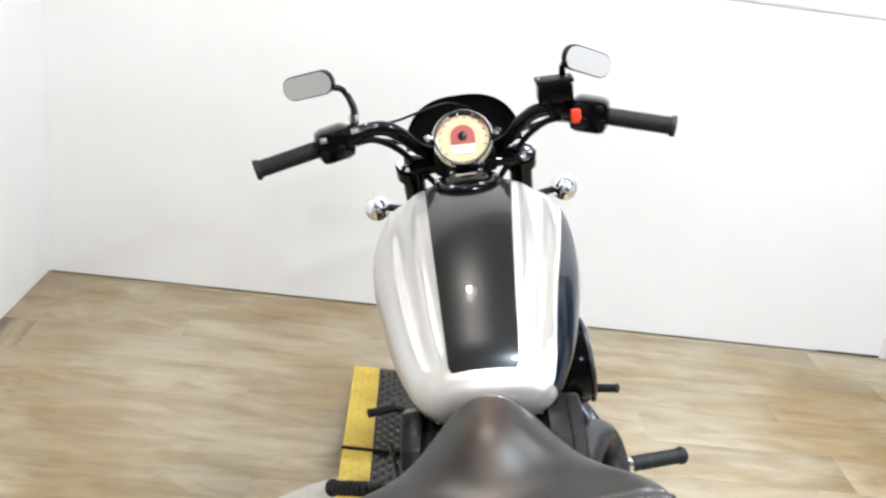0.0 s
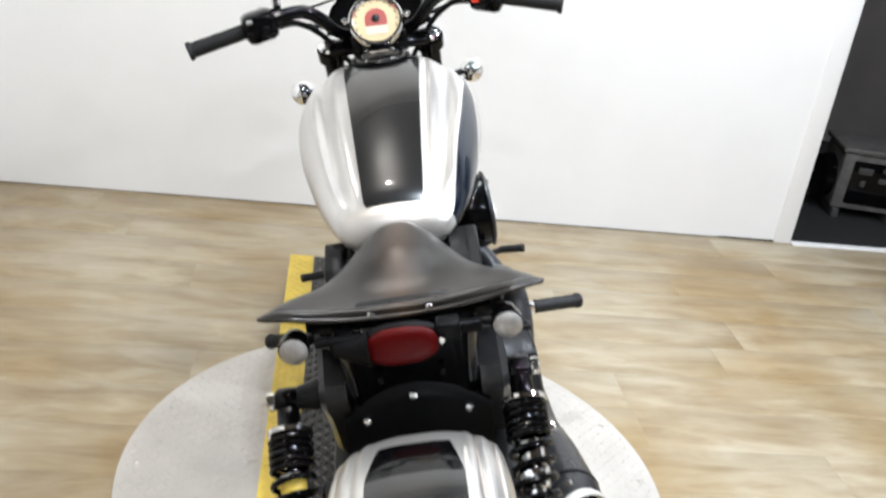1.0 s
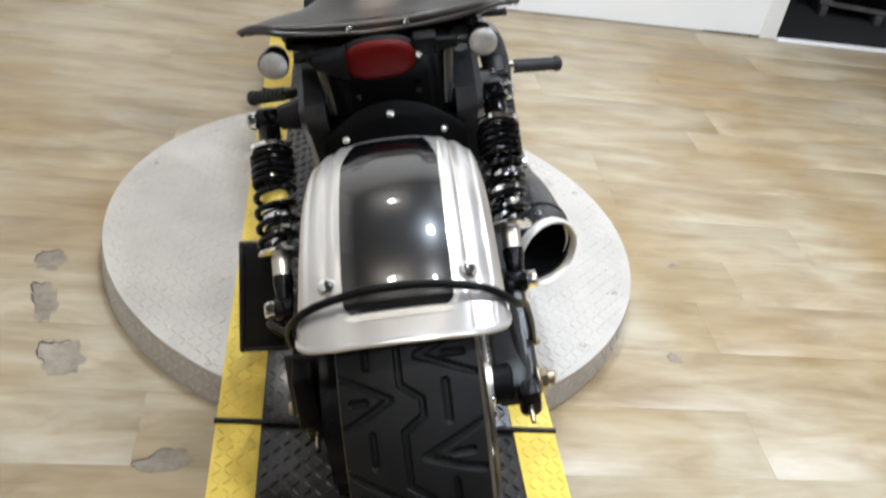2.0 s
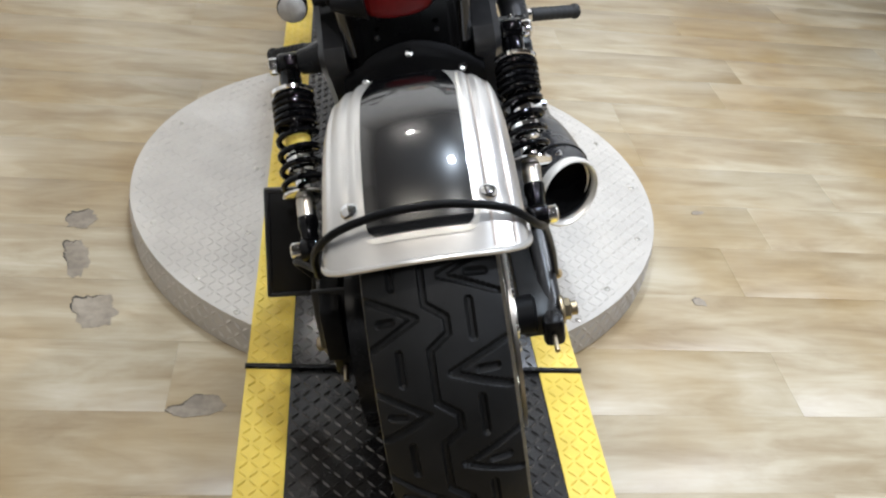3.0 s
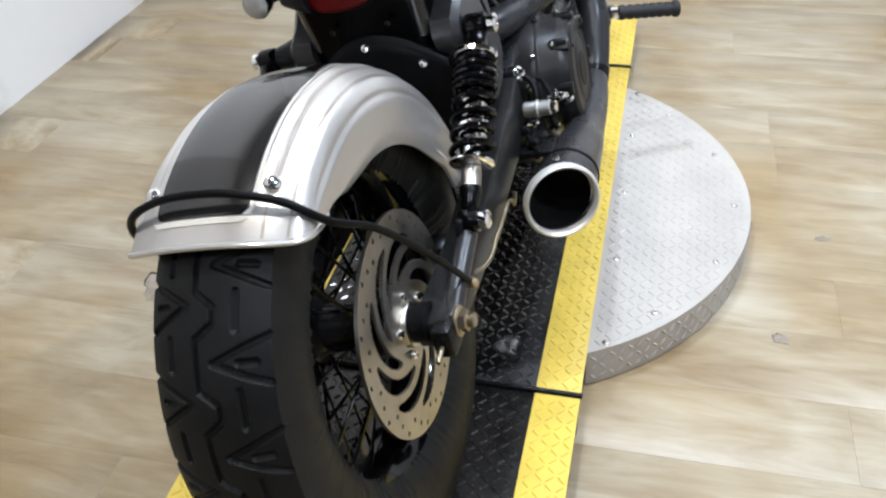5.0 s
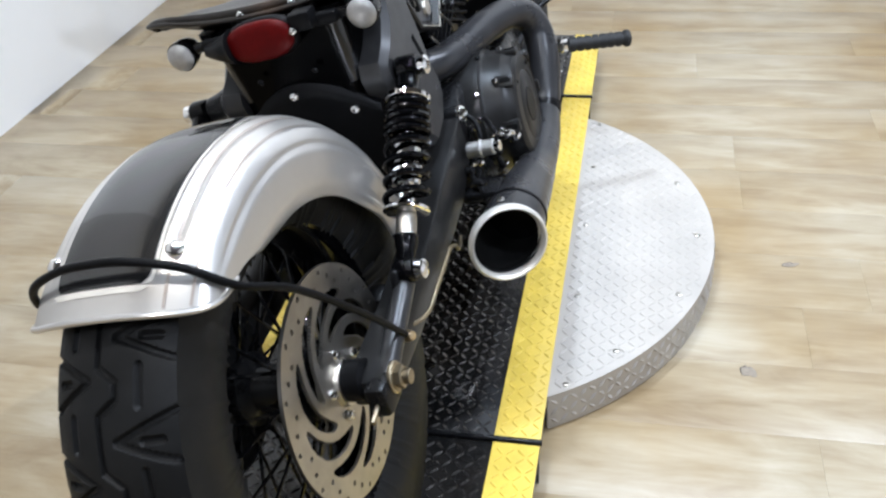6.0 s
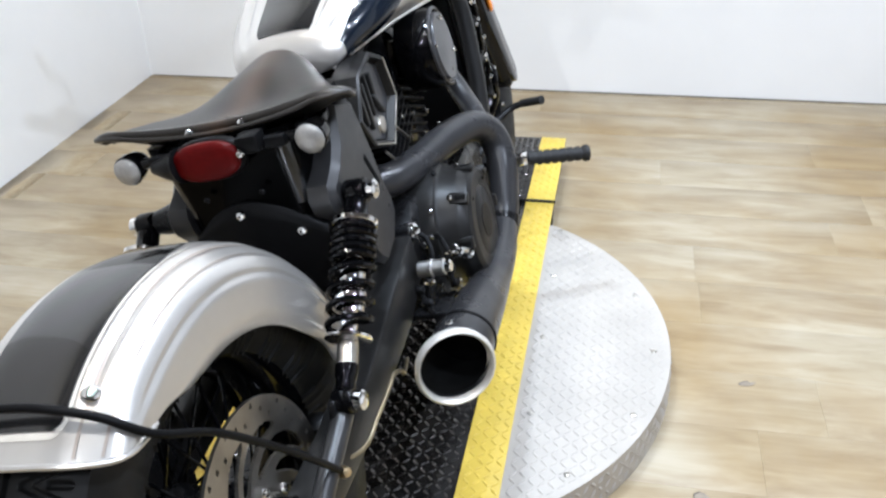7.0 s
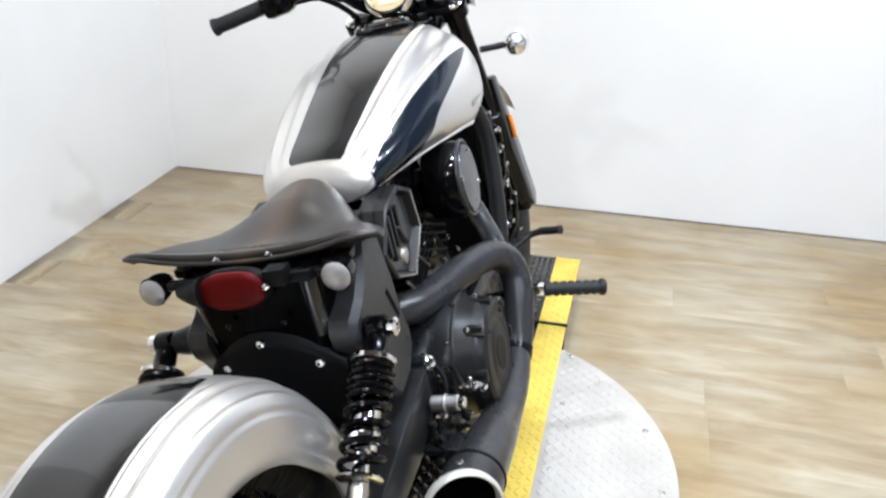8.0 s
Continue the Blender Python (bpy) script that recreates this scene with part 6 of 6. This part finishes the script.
# ---- fork, front guard ----
def fork():
    f = new("front_fork")
    f.parent = bike
    top, low = Vector((0.112, 1.055, 0.905)), Vector((0.112, FA.y - 0.02, FA.z))
    d = (low - top).normalized()
    for sx in (-1, 1):
        t, l = Vector((sx * top.x, top.y, top.z)), Vector((sx * low.x, low.y, low.z))
        k = l - t
        part("fork_tube", cyl(t, t + k * 0.58, 0.0235, 24), M_GLOSSBLACK, f, "gloss black fork tube")
        part("slider", cyl(t + k * 0.50, l, 0.031, 24, 0.006), M_GLOSSBLACK, f, "gloss black fork slider")
        part("fork_cap", lathe([(0.028, -0.004), (0.030, 0.004), (0.024, 0.010), (0.012, 0.012), (0.010, 0.008), (0, 0.008)], 24, t, -d), M_CHROME, f, "chrome fork cap")
        part("fork_shroud", tube([t + k * 0.01, t + k * 0.05], 0.033, 20), M_GLOSSBLACK, f)
        ref = part("reflector", prism([Vector((sx * 0.146, 1.250, 0.555)) + Vector((0, y, z)) for y, z in ((-0.012, 0.035), (0.010, 0.030), (0.034, -0.030), (0.012, -0.036))], (sx * 0.008, 0, 0), 0.003), M_ORANGE, f, "amber side reflector")
        part("cover_blade", prism([(sx * 0.122, y, z) for y, z in ((1.165, 0.70), (1.215, 0.70), (1.315, 0.53), (1.42, 0.32), (1.40, 0.285), (1.36, 0.30), (1.24, 0.50))], (sx * 0.022, 0, 0), 0.006), M_GLOSSBLACK, f, "gloss black fork cover")
        part("axle_clamp", box((sx * 0.112, FA.y, FA.z), (0.05, 0.06, 0.07), 0.012), M_SATIN, f)
    for z, y in ((0.90, 1.045), (0.775, 1.115)):
        part("triple_clamp", box((0, y, z), (0.235, 0.040, 0.024), 0.008, pose(0, 0, 0, 28)), M_GLOSSBLACK, f, "gloss black fork yoke")
    part("front_axle", cyl((-0.14, FA.y, FA.z), (0.14, FA.y, FA.z), 0.012), M_STEEL, f)
    g = fender_fn(FA, 0.352, 0.315, 0.078)
    part("front_guard", sheet(g, lin(35, 150, 36), lin(-1, 1, 25), 0.003), M_SILVER, f, "silver front mudguard")
    # front indicators: chrome bullets on short stalks
    for sx in (-1, 1):
        p = Vector((sx * 0.211, 1.198, 0.770))
        ind = new("front_indicator")
        ind.parent = bike
        part("stalk", tube([(sx * 0.135, 1.150, 0.775), (sx * 0.165, 1.175, 0.772), (sx * 0.19, 1.195, 0.770)], 0.008, 10), M_SATIN, ind)
        part("shell", lathe([(0, -0.036), (0.010, -0.034), (0.020, -0.027), (0.027, -0.014), (0.0295, 0.0), (0.0295, 0.016), (0.027, 0.022)], 28, p, (0, 1, 0)), M_CHROME, ind, "chrome bullet shell")
        part("lens", lathe([(0.0275, 0.020), (0.024, 0.026), (0.012, 0.030), (0, 0.031)], 28, p, (0, 1, 0)), M_ORANGE, ind, "amber lens")
    # head lamp and cowl
    h = new("headlamp_cowl")
    h.parent = bike
    def cowl(a, v, depth=0.0):
        # an arched visor, open behind
        w = 0.127 * (1 - 0.06 * v)
        z0 = 0.880
        r = 1.0 - depth * 8
        x = w * r * math.copysign(abs(math.cos(a)) ** 0.75, math.cos(a))
        z = z0 + 0.128 * r * max(0, math.sin(a)) ** 0.80 - 0.015 * v
        return Vector((x, 1.175 + 0.07 * v, z))
    part("cowl", sheet(cowl, lin(0, math.pi, 41), lin(0, 1, 8), 0.004), M_GLOSSBLACK, h, "gloss black headlamp cowl")
    part("cowl_back", prism([cowl(a, 0.25) for a in lin(0, math.pi, 33)], (0, 0.006, 0)), M_PLASTIC, h)
    part("headlamp", lathe([(0.04, -0.06), (0.056, -0.045), (0.064, 0.0), (0.063, 0.02), (0.05, 0.03), (0, 0.036)], 40, (0, 1.215, 0.885), (0, 1, -0.05)), M_GLOSSBLACK, h, "gloss black headlamp shell")
    part("cowl_lower", box((0, 1.16, 0.865), (0.10, 0.05, 0.06), 0.02), M_GLOSSBLACK, h)


fork()


# ---- handlebar ----
def handlebar():
    b = new("handlebar")
    b.parent = bike
    half = [(0.0, 1.055, 0.915), (0.045, 1.055, 0.918), (0.085, 1.030, 0.938), (0.118, 0.998, 0.978), (0.150, 0.982, 1.000), (0.190, 0.968, 1.002), (0.245, 0.950, 0.990)]
    pts = [(-x, y, z) for x, y, z in reversed(half[1:])] + half
    part("bar", tube(pts, 0.0145, 16, 8), M_GLOSSBLACK, b, "gloss black handlebar")
    for sx in (-1, 1):
        a, c = Vector((sx * 0.268, 0.946, 0.985)), Vector((sx * 0.398, 0.918, 0.962 if sx < 0 else 0.955))
        d = (c - a).normalized()
        prof = [(0.0, 0.0), (0.019, 0.0), (0.019, 0.004)]
        L = (c - a).length
        n = 22
        for k in range(n):
            z = 0.006 + (L - 0.016) * k / n
            prof += [(0.0172, z), (0.0172, z + 0.0018), (0.0155, z + 0.0024), (0.0155, z + 0.0040)]
        prof += [(0.0190, L - 0.010), (0.0200, L - 0.006), (0.0195, L), (0.0, L + 0.001)]
        part("grip", lathe(prof, 24, a, d), M_GRIP, b, "ribbed black rubber grip")
        # switch housing
        hm = Matrix.Translation((sx * 0.244, 0.948, 0.990)) @ frame_of(d)
        bm = bmesh.new()
        add_box(bm, (0, 0, 0), (0.070, 0.064, 0.072), 0.016, hm)
        hs = part("switch_housing", bm, M_GLOSSBLACK, b, "black switch housing")
        part("clamp", lathe([(0.016, -0.012), (0.022, -0.010), (0.022, 0.010), (0.016, 0.012)], 24, (sx * 0.205, 0.963, 1.000), d), M_GLOSSBLACK, b)
        for k, (ox, oz) in enumerate(((0.010, 0.012), (-0.010, -0.006), (0.012, -0.014))):
            part("switch_button", box((sx * (0.242 + ox * 1.6), 0.911, 0.994 + oz), (0.013, 0.012, 0.010), 0.003), M_PLASTIC if sx > 0 or k else M_ALU, hs)
        # lever
        part("lever", tube([(sx * 0.195, 0.985, 0.992), (sx * 0.22, 1.005, 0.985), (sx * 0.28, 1.005, 0.975), (sx * 0.36, 0.985, 0.958), (sx * 0.385, 0.978, 0.952)], [0.008, 0.007, 0.006, 0.0055, 0.007], 10), M_GLOSSBLACK, b, "black lever")
        # cables
        part("cable", tube([(sx * 0.20, 0.97, 0.985), (sx * 0.165, 0.992, 0.975), (sx * 0.13, 1.02, 0.945), (sx * 0.10, 1.05, 0.90), (sx * 0.06, 1.07, 0.84)], 0.0065, 8), M_PLASTIC, b, "black cable")
        part("cable", tube([(sx * 0.215, 0.975, 0.975), (sx * 0.175, 1.01, 0.972), (sx * 0.12, 1.05, 0.95), (sx * 0.05, 1.07, 0.93)], 0.0045, 8), M_PLASTIC, b, "black cable")
        part("riser", tube([(sx * 0.05, 1.035, 0.93), (sx * 0.05, 1.045, 0.895)], 0.018, 14), M_GLOSSBLACK, b)
    part("red_switch", box((0.214, 0.912, 0.998), (0.018, 0.012, 0.026), 0.003), M_SWITCHRED, b, "red engine stop switch")
    part("choke_cable", tube([(-0.175, 0.985, 1.005), (-0.12, 1.02, 1.005), (-0.03, 1.10, 1.01), (0.02, 1.17, 0.98)], 0.0028, 6), M_PLASTIC, b)
    # brake fluid reservoir
    r = part("brake_reservoir", box((0.182, 0.955, 1.040), (0.066, 0.052, 0.038), 0.006), M_GLOSSBLACK, b, "black brake fluid reservoir")
    part("reservoir_lid", box((0.182, 0.955, 1.062), (0.070, 0.056, 0.007), 0.002), M_PLASTIC, r)
    for ox in (-0.026, 0.026):
        part("lid_screw", bolt((0.182 + ox, 0.955, 1.0655), (0, 0, 1), 0.004, 0.003), M_CHROME, r)
    part("reservoir_clamp", box((0.182, 0.960, 1.012), (0.036, 0.04, 0.03), 0.006), M_GLOSSBLACK, r)
    # mirrors
    for sx, c, tilt in ((-1, Vector((-0.279, 0.958, 1.103)), 9.0), (1, Vector((0.245, 0.932, 1.092)), -24.0)):
        mr = new("mirror")
        mr.parent = b
        mm = Matrix.Translation(c) @ pose(0, 0, 0, 0, 0, MIRROR_YAW[sx]) @ pose(0, 0, 0, MIRROR_PITCH[sx]) @ pose(0, 0, 0, 0, -tilt, 0)
        def stadium(w, h, n=20):
            out = []
            for k in range(n):
                a = -math.pi / 2 + math.pi * k / (n - 1)
                out.append((w / 2 - h / 2 + h / 2 * math.cos(a), h / 2 * math.sin(a)))
            for k in range(n):
                a = math.pi / 2 + math.pi * k / (n - 1)
                out.append((-w / 2 + h / 2 + h / 2 * math.cos(a), h / 2 * math.sin(a)))
            return out
        bm = bmesh.new()
        add_prism(bm, [mm @ Vector((x, 0, z)) for x, z in stadium(0.110, 0.046)], mm.to_3x3() @ Vector((0, 0.011, 0)))
        bmesh.ops.recalc_face_normals(bm, faces=bm.faces)
        part("mirror_shell", bm, M_GLOSSBLACK, mr, "black mirror shell")
        bm = bmesh.new()
        add_prism(bm, [mm @ Vector((x, -0.0015, z)) for x, z in stadium(0.106, 0.042)], mm.to_3x3() @ Vector((0, 0.001, 0)))
        part("mirror_glass", bm, M_MIRROR, mr, "oval mirror glass", 20)
        foot = Vector((sx * 0.203, 0.962, 1.015))
        end = mm @ Vector((-sx * 0.036, 0.010, -0.012))
        mid = foot + Vector((sx * -0.002, 0.01, 0.035))
        part("mirror_stem", tube([foot, mid, (mid + end) / 2 + Vector((-sx * 0.004, 0.012, 0.012)), end], [0.0085, 0.007, 0.006, 0.006], 12), M_GLOSSBLACK, mr, "curved black stem")
        part("stem_nut", lathe([(0.010, 0), (0.010, 0.012), (0.007, 0.014)], 6, foot + Vector((0, 0.003, 0.010)), (0, 0.1, 1)), M_CHROME, mr)
    # round instrument
    g = new("speedometer")
    g.parent = bike
    c, ax = Vector((0.0, 0.990, 0.960)), Vector((0, -0.80, 0.60))
    gm = Matrix.Translation(c) @ frame_of(ax)
    up = (Vector((0, 0, 1)) - ax.normalized() * ax.normalized().z).normalized()
    rt = Vector((1, 0, 0))
    part("bezel", lathe([(0.048, -0.03), (0.057, -0.025), (0.0605, -0.008), (0.0605, 0.004), (0.057, 0.009), (0.052, 0.009), (0.0485, 0.004)], 56, c, ax), M_CHROME, g, "chrome bezel")
    part("dial", lathe([(0, 0.0), (0.0495, 0.0), (0.0495, 0.002), (0, 0.002)], 48, c, ax), M_CREAM, g, "cream dial face")
    n = ax.normalized()
    def on(x, y, h):
        return c + rt * x + up * y + n * h
    arch = [on(0.024 * math.cos(a), 0.004 + 0.024 * math.sin(a), 0.0022) for a in lin(0, math.pi, 21)] + [on(-0.024, -0.012, 0.0022), on(0.024, -0.012, 0.0022)]
    part("dial_sector", prism(arch, n * 0.0010), M_DIALRED, g, "brick-red dial sector")
    part("dial_hub", lathe([(0, 0.0035), (0.009, 0.0035), (0.009, 0.005), (0.004, 0.007), (0, 0.007)], 20, c + up * 0.004, ax), M_SATIN, g)
    part("lcd", prism([on(-0.024, -0.032, 0.0022), on(0.024, -0.032, 0.0022), on(0.024, -0.013, 0.0022), on(-0.024, -0.013, 0.0022)], n * 0.001), M_LCD, g, "grey display window")
    for k in range(13):
        a = math.radians(220 - 20 * k + 0)
        p = on(0.043 * math.cos(a), 0.043 * math.sin(a), 0.0022)
        q = on(0.0475 * math.cos(a), 0.0475 * math.sin(a), 0.0022)
        s = (q - p).cross(n).normalized() * 0.0009
        part("tick", prism([p - s, p + s, q + s, q - s], n * 0.0006), M_SATIN, g)
    part("case", lathe([(0, -0.05), (0.04, -0.048), (0.054, -0.03), (0.057, -0.02)], 40, c, ax), M_GLOSSBLACK, g)
    part("clamp_block", box((0, 1.045, 0.900), (0.13, 0.045, 0.05), 0.012), M_GLOSSBLACK, g)
    for sx in (-1, 1):
        part("clamp_bolt", bolt((sx * 0.068, 1.012, 0.962), (0, -0.6, 0.8), 0.008, 0.008), M_CHROME, g)
    part("ignition", box((0, 1.000, 0.888), (0.085, 0.05, 0.045), 0.012), M_GLOSSBLACK, g)


MIRROR_YAW = {-1: -22.0, 1: 31.0}
MIRROR_PITCH = {-1: 0.0, 1: 0.0}
handlebar()


# ---- pegs, pedals, stand, plate holder ----
def controls():
    for sx in (-1, 1):
        p = new("foot_peg")
        p.parent = bike
        a, c = Vector((sx * 0.262, 0.785, 0.314)), Vector((sx * (0.378 if sx > 0 else 0.355), 0.852, 0.276 if sx > 0 else 0.280))
        d = (c - a).normalized()
        L = (c - a).length
        prof = [(0, 0), (0.0145, 0), (0.0145, 0.004)]
        for k in range(7):
            z = 0.006 + (L - 0.016) * k / 7
            prof += [(0.0158, z), (0.0158, z + 0.0085), (0.0122, z + 0.0100), (0.0122, z + 0.0130)]
        prof += [(0.0170, L - 0.009), (0.0185, L - 0.006), (0.0180, L), (0, L)]
        part("peg_rubber", lathe(prof, 20, a, d), M_GRIP, p, "ribbed black peg rubber")
        part("clevis", box(a - d * 0.012, (0.028, 0.024, 0.022), 0.004), M_CHROME if sx > 0 else M_SATIN, p, "bright clevis" if sx > 0 else "")
        part("mount", tube([(sx * 0.11, 0.78, 0.30), (sx * 0.18, 0.775, 0.312), (sx * 0.252, 0.78, 0.316)], 0.012, 12), M_SATIN, p)
        q = new("brake_pedal" if sx > 0 else "gear_lever")
        q.parent = bike
        e, f2 = Vector((sx * 0.222, 1.030, 0.350)), Vector((sx * 0.284, 0.998, 0.361))
        part("toe_peg", lathe([(0, 0), (0.009, 0), (0.0095, 0.004), (0.0085, 0.006), (0.0095, 0.010), (0.0095, 0.050), (0.0105, 0.062), (0, 0.0665)], 16, e, f2 - e), M_GRIP, q, "black rubber toe piece")
        part("arm", tube([(sx * 0.125, 0.90, 0.29), (sx * 0.150, 0.97, 0.320), (sx * 0.190, 1.020, 0.342), (sx * 0.224, 1.03, 0.350)], [0.010, 0.009, 0.008, 0.008], 10), M_SATIN, q)
    # rod beside the crankcase on the stand side
    part("shift_rod", tube([(-0.235, 0.97, 0.300), (-0.20, 0.80, 0.30), (-0.13, 0.62, 0.31)], 0.005, 8), M_SATIN, bike)
    s = new("side_stand")
    s.parent = bike
    part("leg", tube([(-0.115, 0.62, 0.17), (-0.165, 0.60, 0.11), (-0.235, 0.56, 0.0335)], [0.013, 0.012, 0.011], 12), M_SATIN, s, "satin black stand leg")
    foot = part("foot", box((-0.245, 0.555, 0.0335), (0.05, 0.04, 0.008), 0.002), M_SATIN, s)
    foot.matrix_basis = Matrix.Translation((-0.245, 0.555, 0.0)) @ pose(0, 0, 0, 0, 14) @ Matrix.Translation((0.245, -0.555, 0.03))
    # side-mounted number plate holder, empty
    h = new("plate_holder")
    h.parent = bike
    m = Matrix.Translation((-0.255, 0.070, 0.290)) @ pose(0, 0, 0, -20, 13, 8)
    bm = bmesh.new()
    add_box(bm, (0, 0, 0), (0.075, 0.006, 0.184), 0.002, m)
    part("back_plate", bm, M_COVER, h)
    bm = bmesh.new()
    for x, z, w, hh in ((-0.038, 0, 0.008, 0.188), (0.038, 0, 0.008, 0.188), (0, 0.092, 0.082, 0.008), (0, -0.092, 0.082, 0.008)):
        add_box(bm, (0, 0, 0), (w, 0.014, hh), 0.002, m @ pose(x, 0, z))
    part("rim", bm, M_RAIL, h, "raised black rim")
    part("bracket", tube([(-0.17, -0.05, 0.335), (-0.20, 0.02, 0.30), (-0.235, 0.078, 0.285)], 0.010, 10), M_SATIN, h)


controls()

# ---- floor planks and their damage ----
PW, PL = 0.182, 1.22


def planks():
    me = None
    rnd = random.Random(5)
    n = 0
    y = WY0 - 0.02
    row = 0
    while y < WY1 - 0.002:
        x = WX0 - rnd.uniform(0.05, 1.15)
        w = min(PW, WY1 - y)
        while x < WX1:
            if me is None:
                me = link_mesh("plank", box((0, 0, -0.005), (PL - 0.0003, PW - 0.0003, 0.010), 0.0002), M_FLOOR, floor_ob).data
                ob = bpy.data.objects["plank"]
            else:
                ob = new("plank", me)
                ob.parent = floor_ob
            x0, x1 = max(x, WX0), min(x + PL, WX1)
            ob.location = ((x0 + x1) / 2, y + w / 2, 0)
            ob.scale = ((x1 - x0) / PL, w / PW, 1)
            x += PL
            n += 1
        y += PW
        row += 1
    return n


def chips():
    rnd = random.Random(11)
    spots = [(-0.622, 0.238, 0.078, 0.092, 0.3), (-0.690, 0.400, 0.062, 0.115, 0.3), (-0.712, 0.540, 0.062, 0.072, 0.2), (-0.392, -0.022, 0.105, 0.045, 0.25), (-0.415, 1.165, 0.035, 0.012, 0.2),
             (0.668, 0.305, 0.030, 0.026, 0.1), (0.78, 0.66, 0.036, 0.016, 0.3)]
    for x, y, a, b, turn in spots:
        n = 44
        ring = []
        for k in range(n):
            q = 2 * math.pi * k / n
            r = 1 + 0.50 * noise.noise((x * 9 + 0.9 * math.cos(q), y * 9 + 0.9 * math.sin(q), 3)) + 0.30 * noise.noise((x * 40 + 3.5 * math.cos(q), y * 40 + 3.5 * math.sin(q), 7)) + rnd.uniform(-0.07, 0.07)
            u, v = a * 0.5 * r * math.cos(q), b * 0.5 * r * math.sin(q)
            ring.append((x + u * math.cos(turn) - v * math.sin(turn), y + u * math.sin(turn) + v * math.cos(turn)))
        bm = bmesh.new()
        add_prism(bm, [(p[0], p[1], 0.0002) for p in ring], (0, 0, 0.0006))
        ch = link_mesh("floor_chip", bm, M_CHIP)
        tagged(ch, "chipped patch in the vinyl floor baring grey underlay", "floor damage", group="chips in the floor")
        bm = bmesh.new()
        k0 = int(n * (0.14 + rnd.uniform(0, 0.05)))
        wide = min(a, b) / 0.06
        add_tube(bm, [Vector((*ring[(k0 + i) % n], 0.0008)) for i in range(19)],
                 [0.0003 + wide * 0.0022 * math.sin(math.pi * i / 18) * rnd.uniform(0.2, 1.0) for i in range(19)], 5)
        part("broken_edge", bm, M_CHIPEDGE, ch)


chips()
planks()
